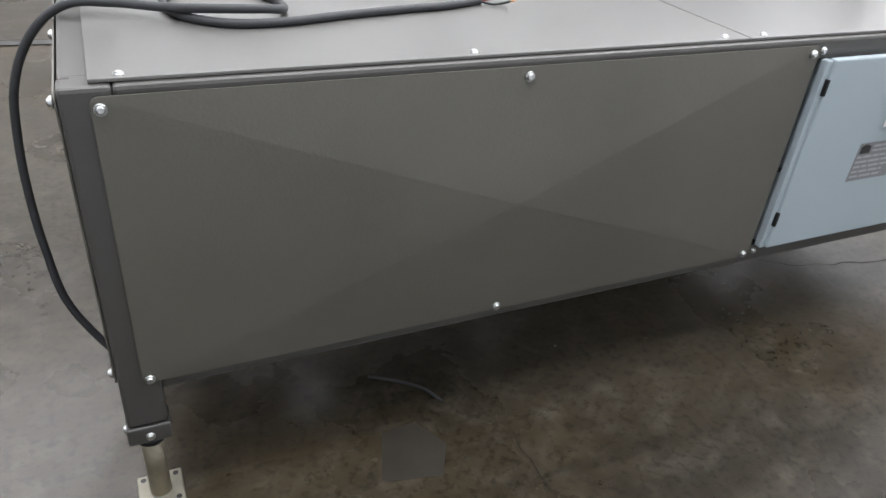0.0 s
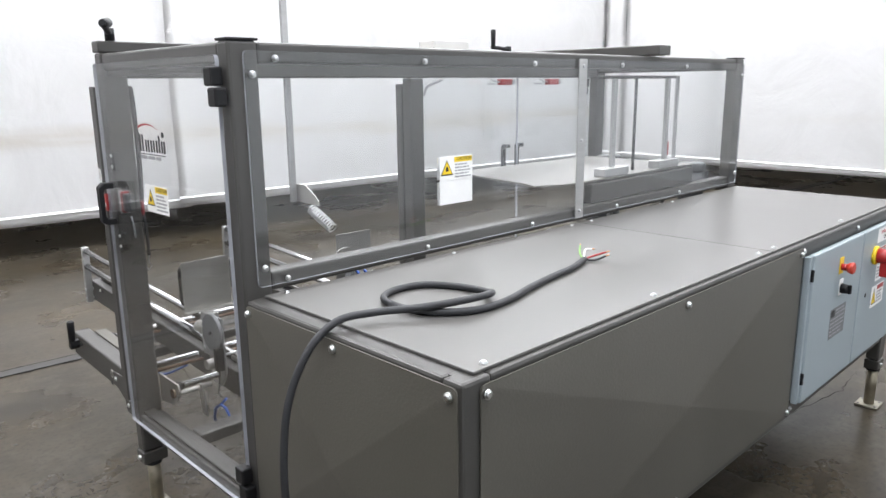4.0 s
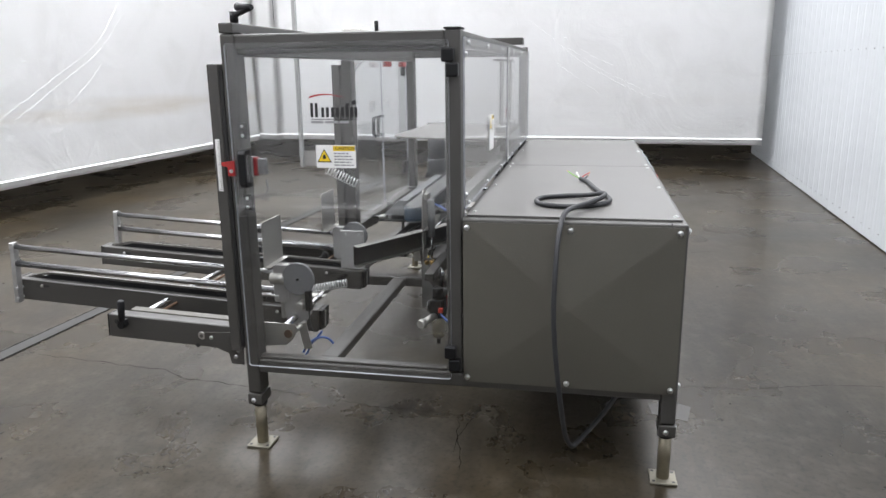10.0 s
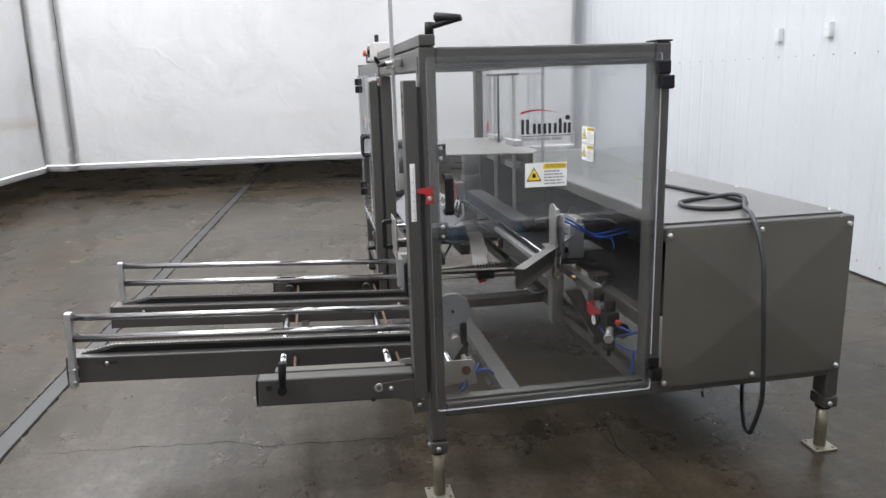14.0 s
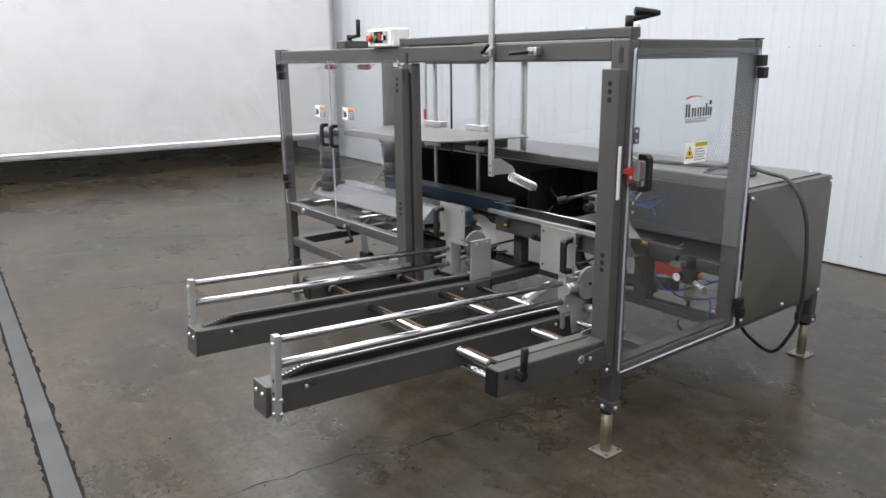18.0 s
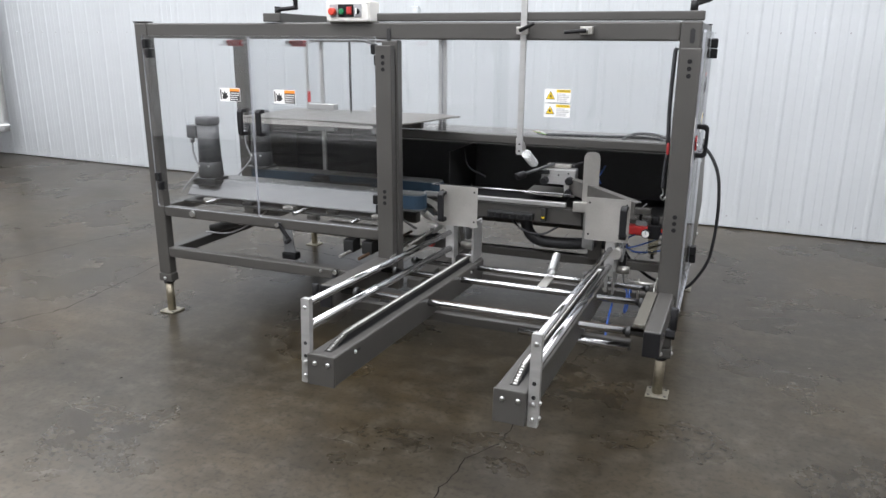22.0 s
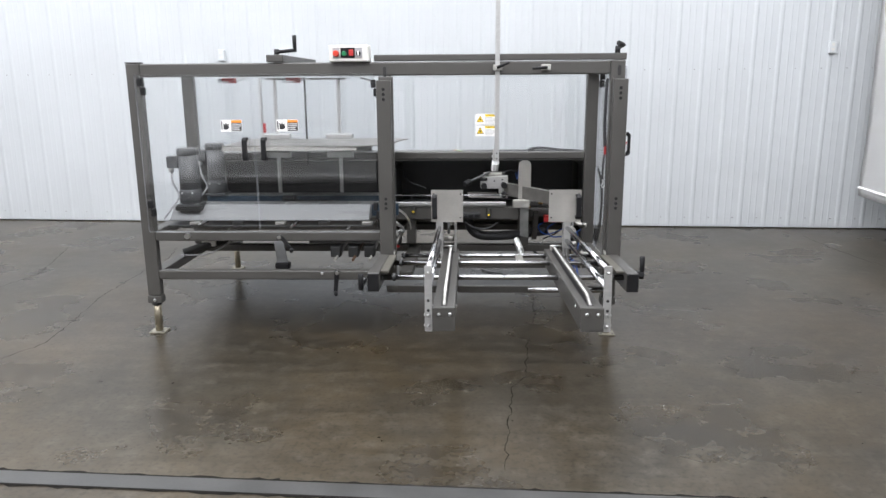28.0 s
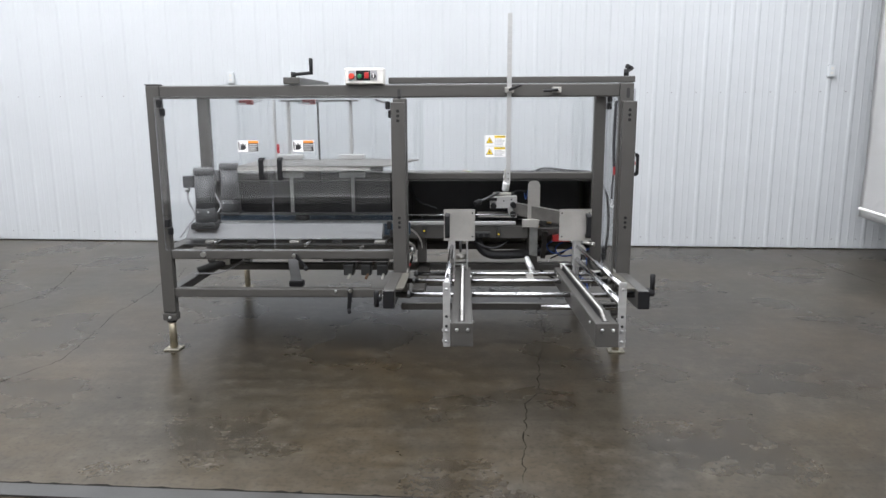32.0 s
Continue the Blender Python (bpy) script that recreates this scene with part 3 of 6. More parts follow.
# ---- the machine ----
X0, X1 = 0.094, 2.756           # near end and far end
Y0, YG, Y2 = 0.990, 1.714, 2.527   # cabinet front, guard back, loading side
TX, TY = 0.076, 0.051           # rectangular tube, wide along x
TOP, CAB = 1.517, 0.919
machine = thing("case_erecting_machine", (1.4, 1.75, 0), "dark grey steel case erecting machine with clear guards, on plated feet", "packaging machine")


def tube(x0, x1, y0, y1, z0, z1, name="frame_tube", bevel=0.007, mat="paint"):
    return part(name, box(x0, x1, y0, y1, z0, z1, bevel), mat, machine)


# upright posts
for px, py, z0, z1 in ((X0, Y0, 0.225, 0.912), (X1 - TX, Y0, 0.225, 0.912), (X0, YG, 0.363, TOP), (X1 - TX, YG, 0.363, TOP),
                       (X0, Y2 - TY, 0.225, TOP), (X1 - TX, Y2 - TY, 0.225, TOP), (1.322, Y2 - TY, 0.318, 1.442)):
    tube(px, px + TX, py, py + TY, z0, z1, "post")
# rails along the length
e = 0.002
for y0, z0, z1, xa, xb in ((Y0, 0.310, 0.361, X0 + TX, X1 - TX), (Y0, 0.861, 0.912, X0 + TX, X1 - TX), (YG, 1.466, TOP - e, X0 + TX, X1 - TX),
                           (Y2 - TY, 1.444, TOP - e, X0 + TX, X1 - TX), (Y2 - TY, 0.545, 0.598, 1.322 + TX, X1 - TX), (Y2 - TY, 0.320, 0.374, 1.322 + TX, X1 - TX),
                           (YG, 0.310, 0.358, X0 + TX, X1 - TX), (YG, 0.922, 0.970, X0 + TX, X1 - TX)):
    tube(xa, xb, y0 + e, y0 + TY - e, z0, z1, "rail")
# rails across
for x, z0, z1, ya, yb in ((X0, 0.310, 0.361, Y0 + TY, Y2 - TY), (X1 - TX, 0.310, 0.361, Y0 + TY, Y2 - TY), (X0, 1.466, TOP - e, YG + TY, Y2 - TY),
                          (X1 - TX, 1.466, TOP - e, YG + TY, Y2 - TY), (X0, 0.861, 0.912, Y0 + TY, YG), (X1 - TX, 0.861, 0.912, Y0 + TY, YG), (X1 - TX, 0.545, 0.598, YG + TY, Y2 - TY)):
    tube(x + e, x + TX - e, ya, yb, z0, z1, "rail")
tube(1.235, 1.235 + TX, YG + TY, Y2 - TY, 0.312, 0.361, "cross_rail")
tube(X0 + TX, 1.235, 2.195, 2.262, 0.323, 0.361, "cross_rail")
tube(X0 - 0.004, 1.418, Y2 - TY + 0.001, Y2 - 0.001, TOP + 0.0015, 1.552, "top_bar", 0.004)
for px, py in ((X0, YG), (X1 - TX, Y2 - TY), (X1 - TX, YG)):
    part("cap", box(px - 0.002, px + TX + 0.002, py - 0.002, py + TY + 0.002, TOP, TOP + 0.006, 0.002), "black", machine, "black plastic tube cap")
# slots and set-screw holes in the loading side
for sx in (0.126, 1.361):
    part("slot", extrude(rounded(sx - 0.009, sx + 0.009, 1.436, 1.490, 0.0089), "y", Y2 - 0.004, Y2 + 0.0015), "ink", machine, "dark slot in the beam")

# screws: one mesh, many heads
bm = cyl((0, 0, -0.002), (0, 0, 0.0035), 0.0100, None, 14, 0.0094)
cyl((0, 0, 0.0035), (0, 0, 0.007), 0.0085, bm, 14, 0.0045)
SCREW = bpy.data.meshes.new("screw")
bm.to_mesh(SCREW)
bm.free()
SCREW.materials.append(M["zinc"])
AIM = {"-y": (90, 0, 0), "+y": (-90, 0, 0), "-x": (0, -90, 0), "+x": (0, 90, 0), "+z": (0, 0, 0)}


def screw(x, y, z, way, size=1.0, parent=None):
    ob = place(new("screw", SCREW), parent or machine)
    ob.matrix_basis = pose(x, y, z, *AIM[way]) @ Matrix.Diagonal((size, size, size, 1))
    return ob


def creased(name, axis, u0, u1, v0, v1, w, out, thick=0.003, mat="panel", label=""):
    """Cross-broken sheet: its four facets rise a few millimetres to the middle."""
    bm = bmesh.new()

    def at(u, v, d):
        return (u, w + d, v) if axis == "y" else (w + d, u, v)
    r = 0.012
    rim = rounded(u0, u1, v0, v1, r, 3)
    mid = bm.verts.new(at((u0 + u1) / 2, (v0 + v1) / 2, out))
    inner = [bm.verts.new(at(u, v, 0)) for u, v in rim]
    outer = [bm.verts.new(at(u, v, -thick if out > 0 else thick)) for u, v in rim]
    n = len(rim)
    q = n // 4
    for i in range(4):
        a, b = i * q + q // 2, ((i + 1) % 4) * q + q // 2
        span = [inner[(a + k) % n] for k in range(((b - a) % n) + 1)]
        bm.faces.new(span + [mid])
    for i in range(n):
        bm.faces.new((inner[i], inner[(i + 1) % n], outer[(i + 1) % n], outer[i]))
    bm.faces.new(outer)
    bmesh.ops.recalc_face_normals(bm, faces=bm.faces)
    return part(name, bm, mat, machine, label)


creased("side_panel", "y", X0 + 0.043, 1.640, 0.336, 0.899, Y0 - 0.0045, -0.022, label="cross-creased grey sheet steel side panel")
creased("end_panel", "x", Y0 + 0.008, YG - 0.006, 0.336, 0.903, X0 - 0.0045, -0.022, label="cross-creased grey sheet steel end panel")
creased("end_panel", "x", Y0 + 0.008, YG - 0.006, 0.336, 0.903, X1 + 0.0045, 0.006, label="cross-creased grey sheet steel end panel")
for x in (0.150, 0.882, 1.618):
    screw(x, Y0 - 0.0075, 0.881, "-y")
    screw(x, Y0 - 0.0075, 0.347, "-y")
for x in (1.655, 2.18, 2.66):
    screw(x, Y0, 0.885, "-y", 0.9)
for x in (1.662, 2.66):
    screw(x, Y0, 0.345, "-y", 0.9)
for y in (1.016, 1.355, 1.695):
    for z in (0.885, 0.353):
        screw(X0 - 0.0075, y, z, "-x")

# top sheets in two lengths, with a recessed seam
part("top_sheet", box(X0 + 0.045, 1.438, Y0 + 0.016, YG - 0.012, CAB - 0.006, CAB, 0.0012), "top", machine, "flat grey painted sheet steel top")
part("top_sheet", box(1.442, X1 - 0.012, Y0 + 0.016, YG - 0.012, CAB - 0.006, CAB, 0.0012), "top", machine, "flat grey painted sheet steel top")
part("top_ledge", box(X0 + 0.02, X1 - 0.004, Y0 + 0.04, YG, CAB - 0.014, CAB - 0.0075, 0.001), "paint", machine)
for x in (0.183, 0.781, 1.379, 1.488, 2.085, 2.706):
    screw(x, Y0 + 0.032, CAB, "+z", 0.85)
for x in (0.190, 0.775, 1.370, 1.492, 2.090, 2.712):
    screw(x, YG - 0.030, CAB, "+z", 0.7)
# near-black sheets added in the hollow cabinet, its inner shade as their colour
part("inner_shade_sheet", box(X0 + 0.08, X1 - 0.08, 1.24, 1.25, 0.58, 0.90, 0), "dark", machine, "near-black sheet added for the shade inside the cabinet")
part("inner_shade_sheet", box(X0 + 0.08, X1 - 0.08, 1.0, 1.70, 0.572, 0.580, 0), "dark", machine, "near-black sheet added for the shade inside the cabinet")
part("inner_shade_sheet", box(1.395, 1.403, 1.25, 1.70, 0.58, 0.85, 0), "dark", machine, "near-black sheet added for the shade inside the cabinet")

# feet
for fx, fy in ((X0 + TX / 2, Y0 + TY / 2), (X1 - TX / 2, Y0 + TY / 2), (X0 + TX / 2, Y2 - TY / 2), (X1 - TX / 2, Y2 - TY / 2)):
    part("leg_collar", box(fx - 0.041, fx + 0.041, fy - 0.0285, fy + 0.0285, 0.180, 0.222, 0.004), "paint", machine)
    part("leg_pipe", cyl((fx, fy, 0.010), (fx, fy, 0.185), 0.0215, None, 20), "gold_zinc", machine, "yellowed zinc-plated leg pipe")
    b = part("foot_plate", box(fx - 0.046, fx + 0.046, fy - 0.046, fy + 0.046, 0.0005, 0.010, 0.003), "foot", machine, "square plated foot plate with four holes")
    part("collar_ring", cyl((fx, fy, 0.168), (fx, fy, 0.180), 0.028, None, 18), "black", machine)
    for sx in (-1, 1):
        for sy in (-1, 1):
            part("hole", cyl((fx + sx * 0.033, fy + sy * 0.033, 0.0095), (fx + sx * 0.033, fy + sy * 0.033, 0.0107), 0.006, None, 10), "ink", b)
    screw(fx, fy + (0.0285 if fy > 2 else -0.0285), 0.198, "+y" if fy > 2 else "-y", 0.95)
    screw(fx + (0.041 if fx > 1 else -0.041), fy + 0.005, 0.198, "+x" if fx > 1 else "-x", 0.95)


def sheet(name, axis, u0, u1, v0, v1, w0, w1, label, r=0.012):
    """Clear sheet with polished faces and a cut edge."""
    bm = extrude(rounded(u0, u1, v0, v1, r), axis, w0, w1)
    for i, f in enumerate(bm.faces):
        n = f.normal
        f.material_index = 0 if abs(n["xyz".index(axis)]) > 0.9 else 1
    ob = part(name, bm, ("clear", "edge"), machine, label)
    ob.visible_shadow = False
    return ob


# guards
sheet("guard_sheet", "y", X0 + 0.034, 1.438, 0.938, 1.495, YG - 0.0085, YG - 0.0025, "clear polycarbonate guard sheet")
sheet("guard_sheet", "y", 1.440, X1 - 0.012, 0.938, 1.495, YG - 0.0085, YG - 0.0025, "clear polycarbonate guard sheet")
part("cover_strip", box(1.416, 1.463, YG - 0.0125, YG - 0.0087, 0.936, 1.497, 0.001), "alu", machine, "brushed aluminium joint strip")
for z in (0.962, 1.215, 1.472):
    screw(1.44, YG - 0.0125, z, "-y", 0.7)
for x in (0.210, 0.688, 1.176, 1.695, 2.187):
    screw(x, YG - 0.0085, 1.478, "-y", 0.85)
    screw(x, YG - 0.0085, 0.949, "-y", 0.75)
for x in (0.148, 2.726):
    for z in (0.984, 1.442):
        screw(x, YG - 0.0085, z, "-y", 0.9)
end_door = sheet("guard_door", "x", 1.750, 2.508, 0.341, 1.486, X0 - 0.0135, X0 - 0.0035, "clear polycarbonate end door")
sheet("guard_door", "y", 2.082, X1 - 0.048, 0.600, 1.458, Y2 + 0.003, Y2 + 0.010, "clear polycarbonate door leaf")
sheet("guard_door", "y", 1.420, 2.076, 0.600, 1.458, Y2 + 0.003, Y2 + 0.010, "clear polycarbonate door leaf")
# door frames lie behind the clear sheets: thin rebates round the end door
for y0, y1, z0, z1 in ((1.770, 2.474, 1.450, 1.465), (1.770, 2.474, 0.3615, 0.372)):
    part("rebate", box(X0 + 0.012, X0 + 0.05, y0, y1, z0, z1, 0.003), "paint", machine)


def hinge(x, y, z, axis):
    """A black two-leaf hinge block."""
    a = 0.014
    for dz in (-0.023, 0.023):
        o = 0.010 if dz > 0 else -0.004
        if axis == "x":
            b = box(x - 0.026, x + 0.004, y - 0.022 + o, y + 0.018 + o, z + dz - 0.0215, z + dz + 0.0215, 0.005)
        else:
            b = box(x - 0.014 + o, x + 0.011 + o, y - 0.004, y + 0.024, z + dz - 0.0215, z + dz + 0.0215, 0.005)
        part("hinge", b, "black", machine, "black plastic hinge")


for z in (1.415, 0.425):
    hinge(X0 - 0.010, 1.742, z, "x")
for x, z in ((2.668, 1.395), (2.672, 0.735), (1.414, 1.380), (1.418, 0.722)):
    hinge(x, Y2 + 0.008, z, "y")


def pull(p, axis, h=0.125, mat="black", d=0.042, name="handle"):
    """A bow handle standing off a door; p is its middle on the face, axis the way it stands out."""
    p = Vector(p)
    out = Vector({"-x": (-1, 0, 0), "+y": (0, 1, 0), "-y": (0, -1, 0)}[axis])
    side = Vector((0, 0, 1)).cross(out)
    bm = bmesh.new()
    prof = [(-h / 2, 0), (-h / 2, d - 0.012), (-h / 2 + 0.012, d), (h / 2 - 0.012, d), (h / 2, d - 0.012), (h / 2, 0), (h / 2 - 0.018, 0), (h / 2 - 0.018, d - 0.02), (h / 2 - 0.026, d - 0.013),
            (-h / 2 + 0.026, d - 0.013), (-h / 2 + 0.018, d - 0.02), (-h / 2 + 0.018, 0)]
    lo = [bm.verts.new(p + out * b + Vector((0, 0, a)) - side * 0.0135) for a, b in prof]
    hi = [bm.verts.new(p + out * b + Vector((0, 0, a)) + side * 0.0135) for a, b in prof]
    n = len(prof)
    fs = [bm.faces.new((lo[i], lo[(i + 1) % n], hi[(i + 1) % n], hi[i])) for i in range(n)]
    fs += [bm.faces.new(lo), bm.faces.new(hi)]
    bmesh.ops.recalc_face_normals(bm, faces=fs)
    bmesh.ops.bevel(bm, geom=list(bm.edges), offset=0.0025, segments=1, affect="EDGES")
    return part(name, bm, mat, machine, "black plastic bow handle")


pull((X0 - 0.0135, 2.455, 1.073), "-x", 0.128, d=0.044)
pull((2.125, Y2 + 0.010, 1.062), "+y")
pull((2.022, Y2 + 0.010, 1.062), "+y")

# height-adjusting covers on the loading side posts
for cx in (0.086, 1.328):
    part("post_cover", box(cx, cx + 0.076, Y2 + 0.012, Y2 + 0.052, 0.392, 1.420, 0.004), "paint", machine, "grey sliding post cover with set screws")
    part("cover_gap", box(cx + 0.006, cx + 0.070, Y2, Y2 + 0.012, 0.41, 1.40, 0), "ink", machine)
    for zz in (1.347, 0.765):
        for k in (-1, 0, 1):
            z = zz + 0.026 * k
            part("set_screw", cyl((cx + 0.038, Y2 + 0.046, z), (cx + 0.038, Y2 + 0.0535, z), 0.0085, None, 12), "black", machine)
# ruler and red pointer
rul = part("ruler", box(0.084, 0.086, Y2 + 0.026, Y2 + 0.042, 0.99, 1.17, 0.0005), "white", machine, "white scale with fine marks")
bm = bmesh.new()
for k in range(24):
    box(0.0832, 0.0839, Y2 + 0.027, Y2 + (0.036 if k % 4 == 0 else 0.032), 0.995 + k * 0.0073, 0.9963 + k * 0.0073, 0, bm)
part("marks", bm, "ink", rul)
part("pointer", extrude([(2.500, 1.045), (2.524, 1.045), (2.524, 1.075), (2.548, 1.080), (2.548, 1.092), (2.500, 1.098)], "x", 0.074, 0.080), "red", machine, "red pointer plate")
screw(0.074, 2.512, 1.062, "-x", 0.7)

# ---- magazine: side arms, rods, rails ----
for ax, s in ((0.100, 1), (1.352, -1)):
    a = part("magazine_arm", box(ax, ax + 0.058, Y2 + 0.054, 3.083, 0.414, 0.506, 0.006), "paint", machine, "grey box-section magazine arm")
    part("end_cap", box(ax + 0.001, ax + 0.057, 3.0825, 3.089, 0.4155, 0.5045, 0.003), "black", a, "black plastic end cap")
    ix = ax + 0.060 if s > 0 else ax - 0.042
    part("arm_bar", box(ix, ix + 0.040, Y2 + 0.075, 3.030, 0.4975, 0.5085, 0.002), "panel", a, "flat bar along the arm")
    part("arm_clip", extrude([(2.575, 0.506), (2.610, 0.506), (2.622, 0.514), (2.618, 0.524), (2.560, 0.528), (2.560, 0.512)], "x", ix + 0.012, ix + 0.016), "steel", a)
    px = ax - 0.006 if s > 0 else ax + 0.0585
    part("bracket", extrude([(Y2 + 0.002, 0.362), (Y2 + 0.052, 0.362), (Y2 + 0.062, 0.402), (Y2 + 0.100, 0.414), (Y2 + 0.158, 0.440), (Y2 + 0.158, 0.474), (Y2 + 0.060, 0.484), (Y2 + 0.002, 0.486)], "x", px, px + 0.0055, bevel=0.001), "paint", a, "bolted steel bracket")
    w = "-x" if s > 0 else "+x"
    sx = px if s > 0 else px + 0.0055
    for y, z in ((Y2 + 0.034, 0.468), (Y2 + 0.024, 0.417), (Y2 + 0.034, 0.391), (Y2 + 0.130, 0.456)):
        screw(sx, y, z, w, 0.8, a)
    hx = ax - 0.0005 if s > 0 else ax + 0.0585
    d = -1 if s > 0 else 1
    part("bushing", cyl((hx, Y2 + 0.170, 0.459), (hx + d * 0.005, Y2 + 0.170, 0.459), 0.0155, None, 16, bevel=0.002), "steel", a)
    part("bushing_hole", cyl((hx + d * 0.005, Y2 + 0.170, 0.459), (hx + d * 0.0056, Y2 + 0.170, 0.459), 0.007, None, 12), "gunmetal", a)
    part("hole", cyl((hx, Y2 + 0.188, 0.418), (hx + d * 0.001, Y2 + 0.188, 0.418), 0.008, None, 12), "ink", a)
    part("hole", cyl((hx, 3.048, 0.478), (hx + d * 0.001, 3.048, 0.478), 0.010, None, 12), "ink", a)
    if s > 0:
        lv = part("crank_lever", extrude([(2.990, 0.478), (2.998, 0.466), (3.012, 0.464), (3.022, 0.476), (3.016, 0.500), (2.994, 0.500)], "x", hx + d * 0.040, hx + d * 0.008, bevel=0.003), "black", a, "black crank lever with a grip")
        part("grip", cyl((hx + d * 0.031, 3.005, 0.490), (hx + d * 0.031, 3.003, 0.576), 0.0115, None, 14, 0.0135, 0.004), "black", lv)
        part("lever_bolt", cyl((hx, 3.006, 0.476), (hx + d * 0.028, 3.006, 0.476), 0.008, None, 12), "zinc", lv)
    else:
        lv = part("crank_lever", box(hx + 0.010, hx + 0.022, 2.995, 3.075, 0.448, 0.470, 0.004), "black", a, "black crank lever with a grip")
        part("grip", cyl((hx + 0.033, 3.062, 0.418), (hx + 0.033, 3.062, 0.500), 0.013, None, 14, 0.0145, 0.004), "black", lv)
        part("lever_bolt", cyl((hx, 3.006, 0.460), (hx + 0.026, 3.006, 0.460), 0.008, None, 12), "zinc", lv)
    # the arms fall towards the machine like the rails
    pivot = Matrix.Translation((ax, 3.085, 0.460))
    a.matrix_basis = pivot @ Matrix.Rotation(radians(2.6), 4, "X") @ pivot.inverted()
# folding crank on the near arm
def crank(base, arm_to, grip_to, r=0.011):
    """A hub, a flat arm and a round grip, in black plastic."""
    b, a, g = Vector(base), Vector(arm_to), Vector(grip_to)
    up = Vector((0, 0, 1))
    c = part("crank", cyl(b - up * 0.022, b + up * 0.014, 0.014, None, 14), "black", machine, "black folding hand crank")
    d = (a - b).normalized()
    s = d.cross((g - a).normalized())
    s = s.normalized() if s.length > 0.1 else d.orthogonal().normalized()
    part("crank_arm", sweep([b - d * 0.008, b, a, a + d * 0.008], 0.0095, None, 8), "black", c)
    part("crank_grip", cyl(a, g, r, None, 14, r * 1.15, 0.003), "black", c)
    return c


crank((0.132, 2.487, 1.575), (0.085, 2.405, 1.596), (0.125, 2.470, 1.604), 0.012)
crank((1.945, 2.480, 1.572), (1.845, 2.485, 1.580), (1.845, 2.485, 1.658), 0.010)

RODS = []
for y, z, x0, x1, r in ((3.010, 0.468, 0.158, 1.352, 0.0135), (2.645, 0.450, 0.158, 1.352, 0.0135), (2.430, 0.440, 0.19, 1.30, 0.0115)):
    RODS.append(part("cross_rod", cyl((x0, y, z), (x1, y, z), r, None, 20), "chrome", machine, "chromed cross rod"))
    for cx in (0.215, 1.285):
        part("rod_collar", cyl((cx - 0.008, y, z), (cx + 0.008, y, z), r + 0.0065, None, 16, bevel=0.002), "dark", RODS[-1], "dark shaft collar")
for y, z in ((2.970, 0.462), (2.605, 0.444)):
    part("threaded_rod", cyl((0.17, y, z), (1.345, y, z), 0.006, None, 10), "rust", machine, "rusty threaded rod")
part("low_bar", box(0.21, 1.33, 2.925, 2.955, 0.372, 0.408, 0.003), "paint", machine, "grey cross bar under the magazine")
part("bar_sleeve", cyl((0.215, 2.97, 0.392), (0.62, 2.97, 0.392), 0.013, None, 16), "chrome", machine)
part("red_stop", extrude([(3.020, 0.405), (3.080, 0.405), (3.080, 0.432), (3.065, 0.4455), (3.030, 0.4455), (3.020, 0.440)], "x", 0.402, 0.4038), "red", machine, "red stop plate")


